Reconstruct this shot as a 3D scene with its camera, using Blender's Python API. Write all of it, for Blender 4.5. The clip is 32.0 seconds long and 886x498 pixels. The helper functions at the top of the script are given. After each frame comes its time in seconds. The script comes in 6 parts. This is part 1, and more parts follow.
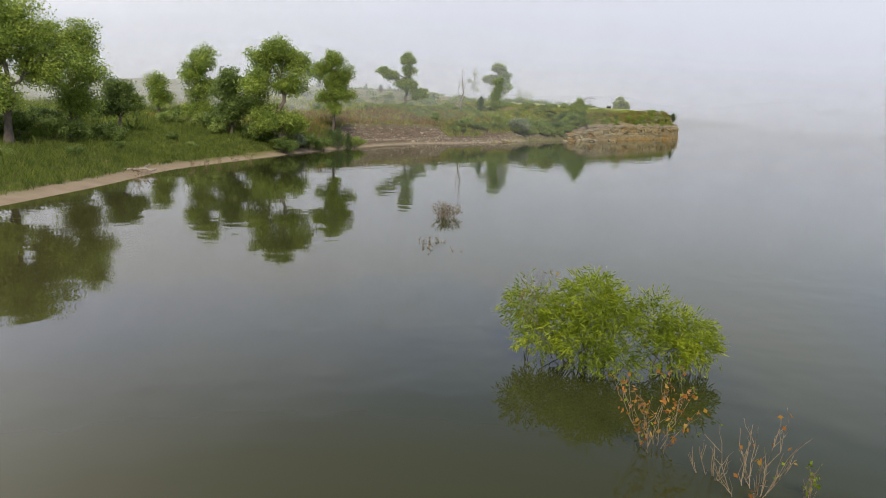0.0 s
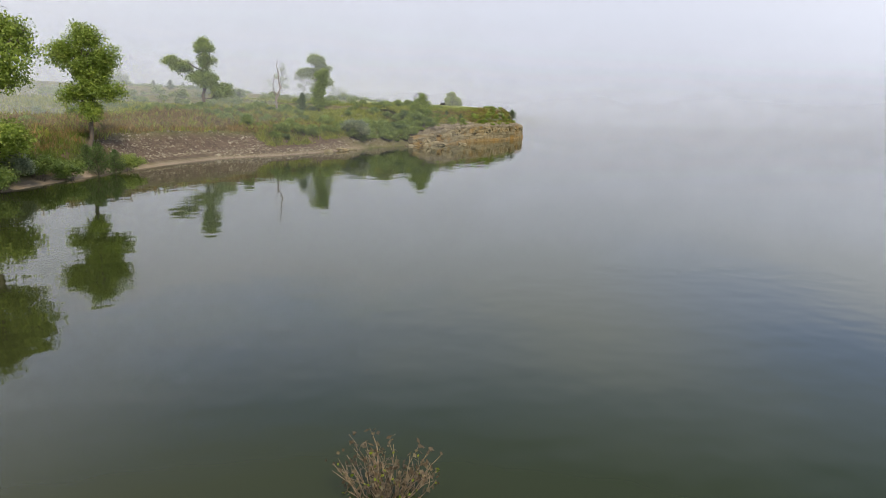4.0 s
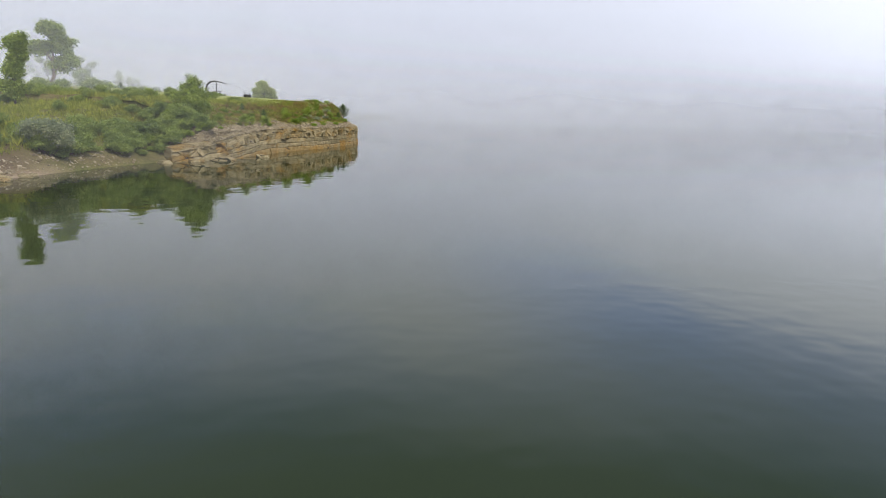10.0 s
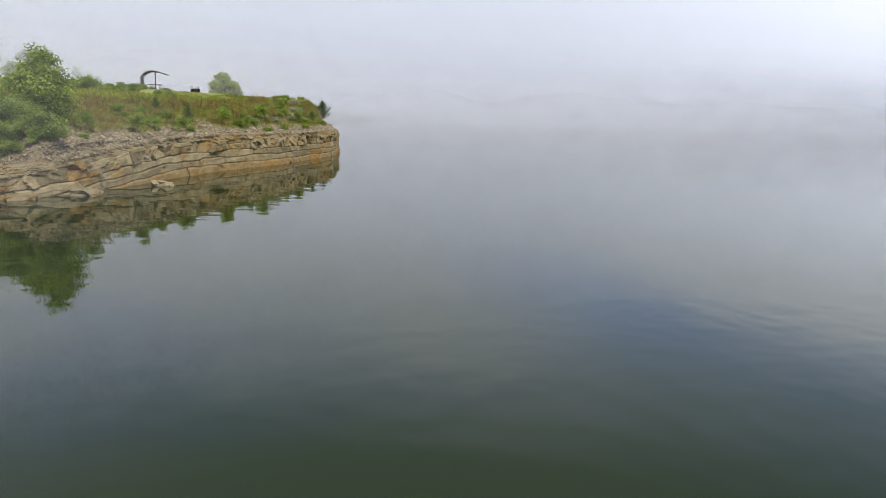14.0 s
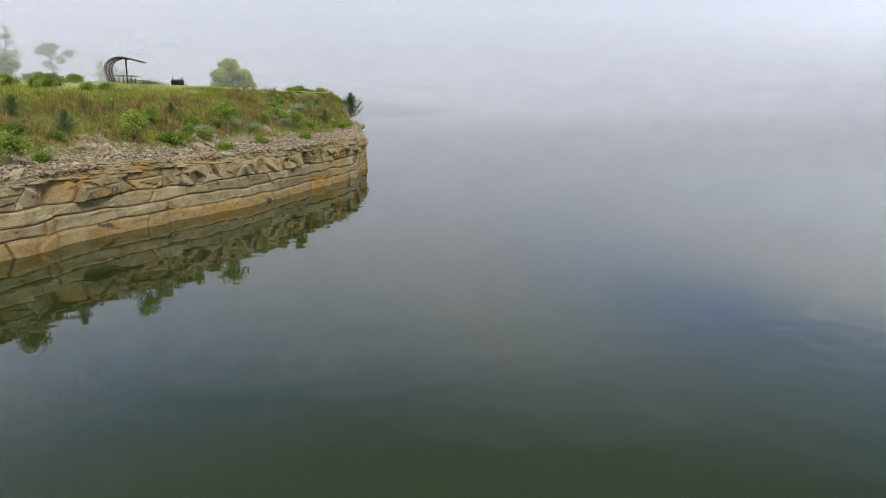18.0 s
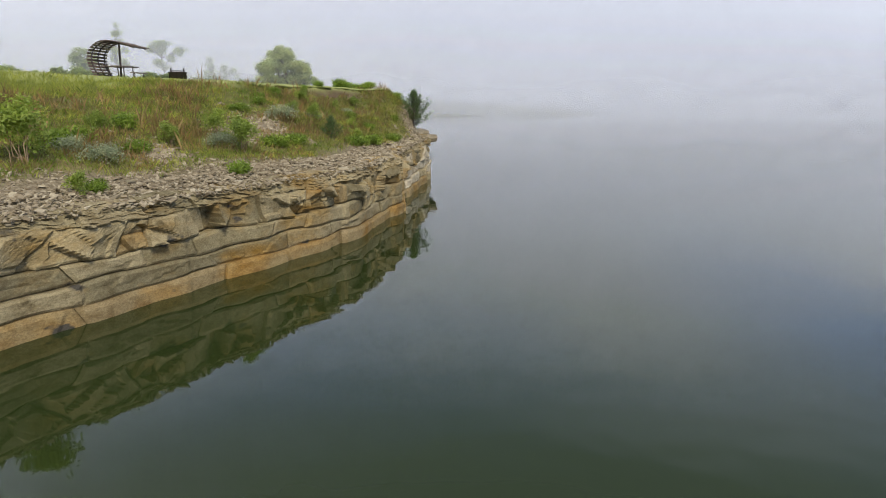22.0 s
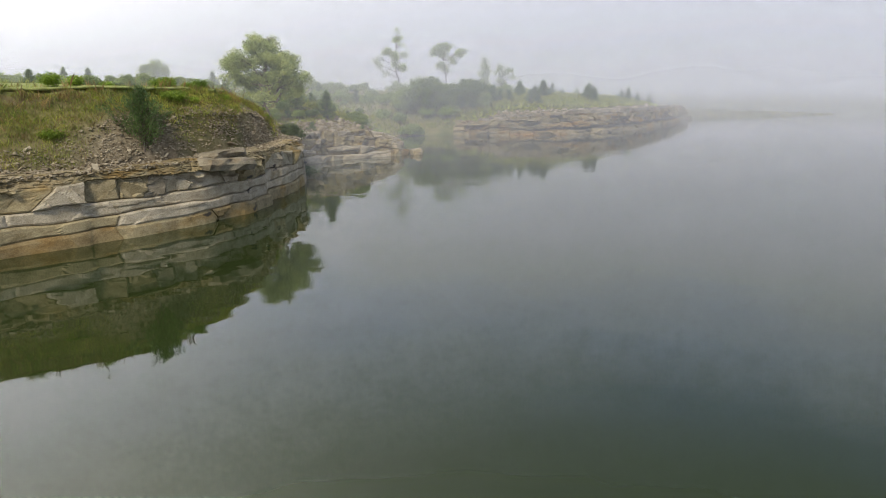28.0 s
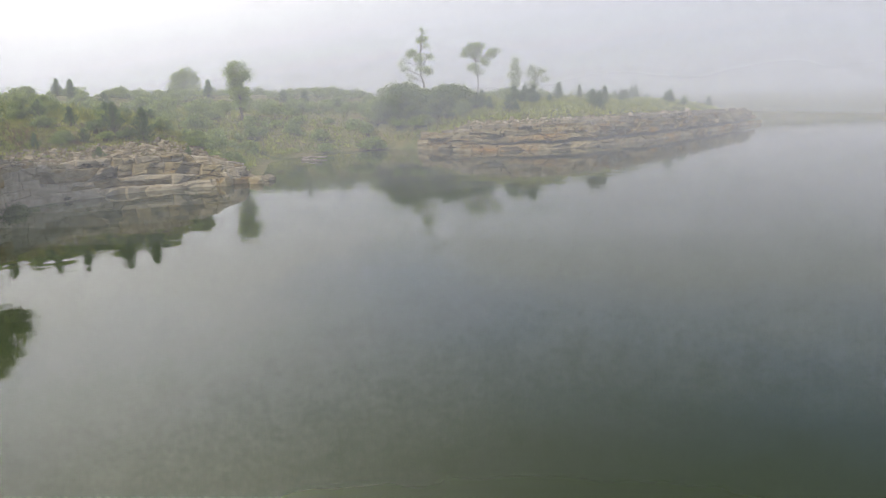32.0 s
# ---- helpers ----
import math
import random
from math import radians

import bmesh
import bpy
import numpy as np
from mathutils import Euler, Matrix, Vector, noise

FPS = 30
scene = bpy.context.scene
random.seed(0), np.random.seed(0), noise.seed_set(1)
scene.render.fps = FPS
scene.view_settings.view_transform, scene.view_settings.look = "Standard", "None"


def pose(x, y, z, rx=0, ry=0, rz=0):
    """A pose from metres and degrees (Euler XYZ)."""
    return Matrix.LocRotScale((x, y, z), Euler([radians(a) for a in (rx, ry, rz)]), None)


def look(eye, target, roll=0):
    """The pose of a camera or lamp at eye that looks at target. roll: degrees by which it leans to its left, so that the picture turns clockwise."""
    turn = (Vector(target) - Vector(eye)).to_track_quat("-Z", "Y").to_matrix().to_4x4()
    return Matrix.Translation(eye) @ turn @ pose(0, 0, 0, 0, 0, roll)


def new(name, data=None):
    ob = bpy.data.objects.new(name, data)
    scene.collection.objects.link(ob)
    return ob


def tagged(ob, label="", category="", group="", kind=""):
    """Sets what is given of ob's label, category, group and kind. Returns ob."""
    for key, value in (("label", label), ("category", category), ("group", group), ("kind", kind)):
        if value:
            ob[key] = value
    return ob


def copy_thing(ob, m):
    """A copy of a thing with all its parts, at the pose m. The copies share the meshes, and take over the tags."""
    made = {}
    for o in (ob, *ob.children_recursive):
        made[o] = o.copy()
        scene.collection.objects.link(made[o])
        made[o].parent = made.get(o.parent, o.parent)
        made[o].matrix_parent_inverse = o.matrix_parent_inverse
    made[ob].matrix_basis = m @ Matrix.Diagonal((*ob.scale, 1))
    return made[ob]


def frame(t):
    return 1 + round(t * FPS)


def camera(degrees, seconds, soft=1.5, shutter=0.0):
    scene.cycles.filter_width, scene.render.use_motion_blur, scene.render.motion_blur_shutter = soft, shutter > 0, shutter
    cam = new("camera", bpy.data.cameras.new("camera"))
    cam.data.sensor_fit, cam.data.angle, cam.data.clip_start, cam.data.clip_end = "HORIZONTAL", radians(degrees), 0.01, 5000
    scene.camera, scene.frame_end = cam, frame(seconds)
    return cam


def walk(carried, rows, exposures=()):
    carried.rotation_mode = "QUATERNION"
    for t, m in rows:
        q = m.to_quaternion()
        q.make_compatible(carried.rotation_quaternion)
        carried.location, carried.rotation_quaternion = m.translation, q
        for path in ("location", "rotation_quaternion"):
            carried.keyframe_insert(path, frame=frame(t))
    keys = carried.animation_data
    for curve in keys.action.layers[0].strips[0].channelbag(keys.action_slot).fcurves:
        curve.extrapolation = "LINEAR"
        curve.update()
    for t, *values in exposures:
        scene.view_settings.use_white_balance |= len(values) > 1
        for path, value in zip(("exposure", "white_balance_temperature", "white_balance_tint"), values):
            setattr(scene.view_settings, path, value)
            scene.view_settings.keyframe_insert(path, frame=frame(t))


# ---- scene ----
cam = camera(62.8, 32.0, 1.0)
PATH = [
    (0, (3.493, 0.301, 3.87), (3.4, 2.261, 3.485), 2.0),
    (0.5, (3.043, 2.682, 3.885), (2.966, 4.643, 3.499), 2.1),
    (1, (2.616, 5.1, 3.914), (2.574, 7.063, 3.529), 2.1),
    (1.5, (2.222, 7.544, 3.932), (2.231, 9.508, 3.549), 1.9),
    (2, (1.869, 9.971, 3.941), (1.947, 11.932, 3.561), 1.8),
    (2.5, (1.579, 12.337, 3.924), (1.747, 14.293, 3.544), 1.7),
    (3, (1.414, 14.65, 3.9), (1.672, 16.597, 3.523), 1.5),
    (3.5, (1.375, 16.956, 3.898), (1.718, 18.89, 3.521), 1.3),
    (5.5, (2.215, 26.045, 3.97), (2.828, 27.911, 3.593), 1.2),
    (6, (2.701, 28.327, 3.962), (3.396, 30.164, 3.586), 1.3),
    (6.5, (3.436, 30.609, 3.946), (4.195, 32.421, 3.572), 1.4),
    (7, (4.373, 32.919, 3.923), (5.166, 34.716, 3.546), 1.3),
    (7.5, (5.453, 35.292, 3.889), (6.26, 37.082, 3.51), 1.1),
    (8, (6.597, 37.728, 3.857), (7.413, 39.515, 3.481), 1.6),
    (9, (8.803, 42.72, 3.789), (9.624, 44.504, 3.413), 1.6),
    (10, (10.847, 47.817, 3.745), (11.678, 49.597, 3.369), 1.6),
    (11, (12.87, 53.112, 3.688), (13.703, 54.891, 3.311), 1.5),
    (12, (14.893, 58.232, 3.59), (15.727, 60.011, 3.214), 1.5),
    (13, (16.934, 63.19, 3.504), (17.768, 64.968, 3.128), 1.3),
    (14, (19.001, 68.046, 3.426), (19.833, 69.826, 3.054), 1.4),
    (14.5, (20.048, 70.406, 3.43), (20.879, 72.187, 3.058), 1.5),
    (16.5, (24.333, 79.445, 3.722), (25.131, 81.235, 3.323), 0.3),
    (17, (25.185, 81.82, 3.737), (25.977, 83.612, 3.336), 0.4),
    (17.5, (25.886, 84.25, 3.751), (26.651, 86.053, 3.345), 0.0),
    (18, (26.538, 86.6, 3.743), (27.213, 88.438, 3.339), 0.2),
    (18.5, (27.215, 88.799, 3.675), (27.748, 90.685, 3.276), 0.7),
    (19, (27.894, 90.948, 3.595), (28.32, 92.862, 3.2), 0.9),
    (19.5, (28.616, 93.142, 3.616), (28.982, 95.067, 3.214), 0.6),
    (20, (29.392, 95.267, 3.627), (29.735, 97.196, 3.223), 0.3),
    (20.5, (30.312, 97.225, 3.637), (30.644, 99.155, 3.232), 0.1),
    (21, (31.333, 99.007, 3.637), (31.661, 100.938, 3.235), 0.3),
    (21.5, (32.533, 100.666, 3.654), (32.859, 102.597, 3.25), 0.2),
    (22, (33.934, 102.136, 3.683), (34.253, 104.069, 3.281), 0.4),
    (22.5, (35.525, 103.485, 3.688), (35.833, 105.42, 3.286), 0.4),
    (23, (37.272, 104.823, 3.629), (37.538, 106.765, 3.228), 0.1),
    (23.5, (39.036, 106.105, 3.572), (39.171, 108.06, 3.175), 0.4),
    (24, (40.833, 107.273, 3.522), (40.741, 109.231, 3.126), 0.3),
    (24.5, (42.624, 108.619, 3.469), (42.257, 110.545, 3.078), 0.5),
    (26.5, (49.259, 115.042, 3.405), (48.559, 116.873, 3.012), -0.9),
    (27, (51.007, 116.832, 3.451), (50.293, 118.657, 3.056), -0.8),
    (27.5, (52.743, 118.87, 3.461), (52.014, 120.69, 3.066), -0.9),
    (28, (54.371, 121.141, 3.492), (53.628, 122.955, 3.098), -1.2),
    (28.5, (55.908, 123.331, 3.536), (55.153, 125.14, 3.141), -1.6),
    (29, (57.422, 125.539, 3.601), (56.659, 127.344, 3.205), -1.6),
    (29.5, (58.902, 127.796, 3.654), (58.131, 129.598, 3.258), -1.8),
    (30, (60.312, 130.067, 3.702), (59.532, 131.865, 3.304), -1.9),
    (30.5, (61.596, 132.311, 3.759), (60.809, 134.106, 3.36), -2.0),
    (31, (62.757, 134.521, 3.834), (61.957, 136.31, 3.436), -2.2),
    (31.5, (63.823, 136.659, 3.921), (62.957, 138.417, 3.525), -2.2),
    (32, (64.812, 138.69, 3.982), (63.749, 140.34, 3.596), -1.9),
]
walk(cam, [(t, look(eye, target, roll)) for t, eye, target, roll in PATH],
     [(0, 0.0, 6720, 10), (3.5, 0.0, 6660, 10), (8, 0.0, 6520, 10), (22, 0.0, 6480, 10), (26, 0.0, 6560, 10), (32, 0.0, 6700, 10)])

# ---------------------------------------------------------------- sky, sun
SUN_AZ, SUN_EL = radians(168), radians(42)      # compass angle from +y, clockwise
GLOW_AZ, GLOW_EL = radians(300), radians(34)     # where the fog is thinnest and brightest
world = bpy.data.worlds.new("foggy_sky")
scene.world = world
world.use_nodes = True
wn, wl = world.node_tree.nodes, world.node_tree.links
wn.clear()
w_out, w_bg = wn.new("ShaderNodeOutputWorld"), wn.new("ShaderNodeBackground")
w_sky = wn.new("ShaderNodeTexSky")
w_sky.sky_type, w_sky.sun_disc = "NISHITA", False
w_sky.sun_elevation, w_sky.sun_rotation = SUN_EL, SUN_AZ
w_sky.air_density, w_sky.dust_density = 1.0, 1.0
w_tc, w_sep, w_ramp = wn.new("ShaderNodeTexCoord"), wn.new("ShaderNodeSeparateXYZ"), wn.new("ShaderNodeValToRGB")
wl.new(w_tc.outputs["Generated"], w_sep.inputs[0])
# thick fog low down, thinning to broken cloud and blue above
w_map, w_noise, w_add = wn.new("ShaderNodeMapping"), wn.new("ShaderNodeTexNoise"), wn.new("ShaderNodeMath")
w_map.inputs["Scale"].default_value = (1.0, 1.0, 2.6)
w_map.inputs["Location"].default_value = (0.35, 0.1, 0.0)
w_noise.inputs["Scale"].default_value, w_noise.inputs["Detail"].default_value = 1.9, 4.0
wl.new(w_tc.outputs["Generated"], w_map.inputs[0])
wl.new(w_map.outputs[0], w_noise.inputs["Vector"])
w_add.operation = "MULTIPLY_ADD"
w_add.inputs[1].default_value = 0.30
wl.new(w_noise.outputs["Fac"], w_add.inputs[0])
wl.new(w_sep.outputs["Z"], w_add.inputs[2])
els = w_ramp.color_ramp.elements
els[0].position, els[0].color = 0.38, (1, 1, 1, 1)
els[1].position, els[1].color = 0.57, (0.22, 0.22, 0.22, 1)
wl.new(w_add.outputs[0], w_ramp.inputs[0])
w_fog, w_mix, w_mul = wn.new("ShaderNodeValToRGB"), wn.new("ShaderNodeMix"), wn.new("ShaderNodeVectorMath")
fog_stops = w_fog.color_ramp.elements
fog_stops.new(0.14)
for k, (p, c) in zip(fog_stops, ((0.0, (0.57, 0.61, 0.725, 1)), (0.14, (0.665, 0.705, 0.82, 1)), (0.40, (0.75, 0.78, 0.86, 1)))):
    k.position, k.color = p, c
wl.new(w_sep.outputs["Z"], w_fog.inputs[0])
# thin bright fog inland
w_dot, w_clip, w_pow, w_wide, w_gain, w_add2 = (wn.new(k) for k in ("ShaderNodeVectorMath", "ShaderNodeMath", "ShaderNodeMath", "ShaderNodeMath", "ShaderNodeMath", "ShaderNodeMath"))
w_dot.operation = "DOT_PRODUCT"
w_dot.inputs[1].default_value = (math.sin(GLOW_AZ) * math.cos(GLOW_EL), math.cos(GLOW_AZ) * math.cos(GLOW_EL), math.sin(GLOW_EL))
wl.new(w_tc.outputs["Generated"], w_dot.inputs[0])
w_clip.operation, w_pow.operation, w_wide.operation, w_gain.operation, w_add2.operation = "MAXIMUM", "POWER", "POWER", "MULTIPLY", "MULTIPLY_ADD"
w_clip.inputs[1].default_value = 0.0
wl.new(w_dot.outputs["Value"], w_clip.inputs[0])
w_pow.inputs[1].default_value, w_wide.inputs[1].default_value = 16.0, 5.0
for k in (w_pow, w_wide):
    wl.new(w_clip.outputs[0], k.inputs[0])
w_gain.inputs[1].default_value = 0.52
wl.new(w_wide.outputs[0], w_gain.inputs[0])
w_add2.inputs[1].default_value = 1.9
wl.new(w_pow.outputs[0], w_add2.inputs[0])
wl.new(w_gain.outputs[0], w_add2.inputs[2])
w_tint, w_sum = wn.new("ShaderNodeVectorMath"), wn.new("ShaderNodeVectorMath")
w_tint.operation, w_sum.operation = "SCALE", "ADD"
w_tint.inputs[0].default_value = (1.0, 0.95, 0.86)
wl.new(w_add2.outputs[0], w_tint.inputs["Scale"])
w_mul.operation = "SCALE"
w_mul.inputs["Scale"].default_value = 0.15
w_deep, w_high = wn.new("ShaderNodeVectorMath"), wn.new("ShaderNodeValToRGB")
w_deep.operation = "MULTIPLY"
wl.new(w_sky.outputs[0], w_deep.inputs[0])
# clear air: pale blue low down, deeper overhead
for k, (p, c) in zip(w_high.color_ramp.elements, ((0.26, (0.62, 0.90, 1.55, 1)), (0.46, (0.25, 0.34, 0.46, 1)))):
    k.position, k.color = p, c
wl.new(w_sep.outputs["Z"], w_high.inputs[0])
wl.new(w_high.outputs[0], w_deep.inputs[1])
wl.new(w_deep.outputs[0], w_mul.inputs[0])
w_mix.data_type = "RGBA"
# the fog's upper edge over the open lake, rising to the east, with clear air above it
def smoothed(source, lo, hi, a, c):
    q = wn.new("ShaderNodeMapRange")
    q.interpolation_type = "SMOOTHSTEP"
    for key, value in (("From Min", lo), ("From Max", hi), ("To Min", a), ("To Max", c)):
        q.inputs[key].default_value = value
    wl.new(source, q.inputs["Value"])
    return q.outputs["Result"]


def sky_dot(x, y, z):
    q = wn.new("ShaderNodeVectorMath")
    q.operation = "DOT_PRODUCT"
    q.inputs[1].default_value = (x, y, z)
    wl.new(w_tc.outputs["Generated"], q.inputs[0])
    return q.outputs["Value"]


def times(a, c):
    q = wn.new("ShaderNodeMath")
    q.operation = "MULTIPLY"
    for k, v in enumerate((a, c)):
        if isinstance(v, float):
            q.inputs[k].default_value = v
        else:
            wl.new(v, q.inputs[k])
    return q.outputs[0]


w_edge = wn.new("ShaderNodeMath")
w_edge.operation = "MULTIPLY_ADD"
w_edge.inputs[1].default_value = 0.16
wl.new(w_noise.outputs["Fac"], w_edge.inputs[0])
wl.new(sky_dot(-0.2927, -0.0083, 0.9562), w_edge.inputs[2])
over = smoothed(w_edge.outputs[0], 0.04, 0.15, 0.0, 1.0)
over = times(over, smoothed(w_sep.outputs["Z"], 0.07, 0.20, 0.0, 1.0))
over = times(over, smoothed(sky_dot(math.sin(radians(64)), math.cos(radians(64)), 0.0), 0.72, 0.95, 0.0, 1.0))
cover = wn.new("ShaderNodeMath")
cover.operation = "SUBTRACT"
cover.inputs[0].default_value = 1.0
wl.new(times(over, 0.50), cover.inputs[1])
wl.new(times(w_ramp.outputs[0], cover.outputs[0]), w_mix.inputs["Factor"])
wl.new(w_mul.outputs[0], w_mix.inputs["A"])
wl.new(w_fog.outputs[0], w_mix.inputs["B"])
wl.new(w_mix.outputs["Result"], w_sum.inputs[0])
wl.new(w_tint.outputs[0], w_sum.inputs[1])
# sunlit haze low over the open lake
w_hdot, w_hclip, w_hpow, w_hgain, w_sum2 = (wn.new(k) for k in ("ShaderNodeVectorMath", "ShaderNodeMath", "ShaderNodeMath", "ShaderNodeVectorMath", "ShaderNodeVectorMath"))
w_hdot.operation, w_hclip.operation, w_hpow.operation, w_hgain.operation, w_sum2.operation = "DOT_PRODUCT", "MAXIMUM", "POWER", "SCALE", "ADD"
w_hdot.inputs[1].default_value = (math.sin(radians(66)) * math.cos(radians(7)), math.cos(radians(66)) * math.cos(radians(7)), math.sin(radians(7)))
w_hclip.inputs[1].default_value, w_hpow.inputs[1].default_value = 0.0, 12.0
w_hgain.inputs[0].default_value = (0.30, 0.31, 0.34)
wl.new(w_tc.outputs["Generated"], w_hdot.inputs[0])
wl.new(w_hdot.outputs["Value"], w_hclip.inputs[0])
wl.new(w_hclip.outputs[0], w_hpow.inputs[0])
wl.new(times(w_hpow.outputs[0], smoothed(over, 0.0, 1.0, 1.0, 0.1)), w_hgain.inputs["Scale"])
wl.new(w_sum.outputs[0], w_sum2.inputs[0])
wl.new(w_hgain.outputs[0], w_sum2.inputs[1])
wl.new(w_sum2.outputs[0], w_bg.inputs["Color"])
w_bg.inputs["Strength"].default_value = 1.08
wl.new(w_bg.outputs[0], w_out.inputs[0])

sun = new("sun", bpy.data.lights.new("sun", "SUN"))
sun.data.energy, sun.data.angle, sun.data.color = 3.3, radians(14), (1.0, 0.90, 0.74)
sun_dir = Vector((math.sin(SUN_AZ) * math.cos(SUN_EL), math.cos(SUN_AZ) * math.cos(SUN_EL), math.sin(SUN_EL)))
sun.matrix_world = look(sun_dir * 300, (0, 0, 0))
scene.cycles.transparent_max_bounces = 32

# ---------------------------------------------------------------- materials
def nodes_of(name):
    m = bpy.data.materials.new(name)
    m.use_nodes = True
    n, l = m.node_tree.nodes, m.node_tree.links
    return m, n, l, n["Principled BSDF"]


def ramp(n, l, source, stops):
    r = n.new("ShaderNodeValToRGB")
    e = r.color_ramp.elements
    while len(e) < len(stops):
        e.new(0.5)
    for k, (p, c) in zip(e, stops):
        k.position, k.color = p, (*c, 1)
    l.new(source, r.inputs[0])
    return r.outputs[0]


def noise_of(n, l, scale, detail=4.0, rough=0.6, stretch=None, coords="Object"):
    tc, t = n.new("ShaderNodeTexCoord"), n.new("ShaderNodeTexNoise")
    t.inputs["Scale"].default_value, t.inputs["Detail"].default_value, t.inputs["Roughness"].default_value = scale, detail, rough
    if coords == "World":
        src = n.new("ShaderNodeNewGeometry").outputs["Position"]
    else:
        src = tc.outputs[coords]
    if stretch:
        mp = n.new("ShaderNodeMapping")
        mp.inputs["Scale"].default_value = stretch
        l.new(src, mp.inputs[0])
        src = mp.outputs[0]
    l.new(src, t.inputs["Vector"])
    return t.outputs["Fac"]


def blend(n, l, fac, a, b, mode="MIX"):
    mx = n.new("ShaderNodeMix")
    mx.data_type, mx.blend_type = "RGBA", mode
    for k, v in (("Factor", fac), ("A", a), ("B", b)):
        if isinstance(v, (int, float)):
            mx.inputs[k].default_value = v
        elif isinstance(v, tuple):
            mx.inputs[k].default_value = (*v, 1)
        else:
            l.new(v, mx.inputs[k])
    return mx.outputs["Result"]


def bump(n, l, bsdf, height, strength, distance):
    b = n.new("ShaderNodeBump")
    b.inputs["Strength"].default_value, b.inputs["Distance"].default_value = strength, distance
    l.new(height, b.inputs["Height"])
    l.new(b.outputs[0], bsdf.inputs["Normal"])


def random_of(n, island=False):
    return n.new("ShaderNodeNewGeometry").outputs["Random Per Island"] if island else n.new("ShaderNodeObjectInfo").outputs["Random"]


def leaf_material(name, dark, mid, light, through_colour, gloss=0.45):
    """Leaves that differ one by one, with light shining through."""
    m, n, l, b = nodes_of(name)
    col = ramp(n, l, random_of(n, True), [(0.0, dark), (0.5, mid), (1.0, light)])
    # two noises put sunlit and shaded clumps of foliage into the leaf colour
    big = ramp(n, l, noise_of(n, l, 0.9, 2.0, coords="World"), [(0.35, (0.74, 0.78, 0.74)), (0.65, (1.18, 1.14, 1.0))])
    col = blend(n, l, 1.0, col, big, "MULTIPLY")
    tuft = ramp(n, l, noise_of(n, l, 2.6, 2.0, 0.5, coords="World"), [(0.36, (0.70, 0.74, 0.72)), (0.64, (1.30, 1.24, 1.12))])
    col = blend(n, l, 1.0, col, tuft, "MULTIPLY")
    l.new(col, b.inputs["Base Color"])
    b.inputs["Roughness"].default_value = gloss
    b.inputs["Specular IOR Level"].default_value = 0.25
    t, mix = n.new("ShaderNodeBsdfTranslucent"), n.new("ShaderNodeMixShader")
    l.new(blend(n, l, 0.5, col, through_colour), t.inputs["Color"])
    mix.inputs[0].default_value = 0.44
    l.new(b.outputs[0], mix.inputs[1])
    l.new(t.outputs[0], mix.inputs[2])
    l.new(mix.outputs[0], n["Material Output"].inputs["Surface"])
    return m


def plain_material(name, a, b_, scale, rough, bump_by=0.0, fine=0.0, metal=0.0, coords="Object", vary=0.0, stretch=None):
    m, n, l, b = nodes_of(name)
    f = noise_of(n, l, scale, 5.0, 0.65, stretch, coords)
    col = ramp(n, l, f, [(0.3, a), (0.7, b_)])
    if fine:
        g = ramp(n, l, noise_of(n, l, scale * 9, 3.0, 0.7, None, coords), [(0.3, (1 - fine,) * 3), (0.7, (1 + fine,) * 3)])
        col = blend(n, l, 1.0, col, g, "MULTIPLY")
    if vary:
        r = ramp(n, l, random_of(n), [(0.0, (1 - vary,) * 3), (1.0, (1 + vary,) * 3)])
        col = blend(n, l, 1.0, col, r, "MULTIPLY")
    l.new(col, b.inputs["Base Color"])
    b.inputs["Roughness"].default_value, b.inputs["Metallic"].default_value = rough, metal
    if bump_by:
        bump(n, l, b, noise_of(n, l, scale * 4, 6.0, 0.7, stretch, coords), 0.8, bump_by)
    return m


def rock_material(name, pale, grey, stain, stain_amount, dark):
    """Bedded limestone: blocks of differing tone, iron stains, weathered streaks and fine relief."""
    m, n, l, b = nodes_of(name)
    base = blend(n, l, ramp(n, l, random_of(n), [(0.15, (0, 0, 0)), (0.85, (1, 1, 1))]), pale, grey)
    patch = ramp(n, l, noise_of(n, l, 0.55, 4.0, 0.6, (1, 1, 2.2), "World"), [(0.62 - 0.24 * stain_amount, (0, 0, 0)), (0.80 - 0.18 * stain_amount, (1, 1, 1))])
    col = blend(n, l, patch, base, stain)
    grime = ramp(n, l, noise_of(n, l, 2.3, 6.0, 0.7, (1, 1, 1.6), "World"), [(0.30, dark), (0.56, (1, 1, 1))])
    col = blend(n, l, 0.75, col, grime, "MULTIPLY")
    black = ramp(n, l, noise_of(n, l, 1.1, 3.0, 0.55, (1.0, 1.0, 2.0), "World"), [(0.655, (0, 0, 0)), (0.70, (1, 1, 1))])
    col = blend(n, l, black, col, (0.085, 0.078, 0.066))
    fine = ramp(n, l, noise_of(n, l, 24.0, 4.0, 0.7, (1, 1, 1.8), "World"), [(0.28, (0.58, 0.56, 0.52)), (0.68, (1.15, 1.15, 1.13))])
    col = blend(n, l, 1.0, col, fine, "MULTIPLY")
    l.new(col, b.inputs["Base Color"])
    b.inputs["Roughness"].default_value = 0.92
    b.inputs["Specular IOR Level"].default_value = 0.2
    bump(n, l, b, noise_of(n, l, 9.0, 8.0, 0.75, (1, 1, 1.8), "World"), 0.9, 0.030)
    return m


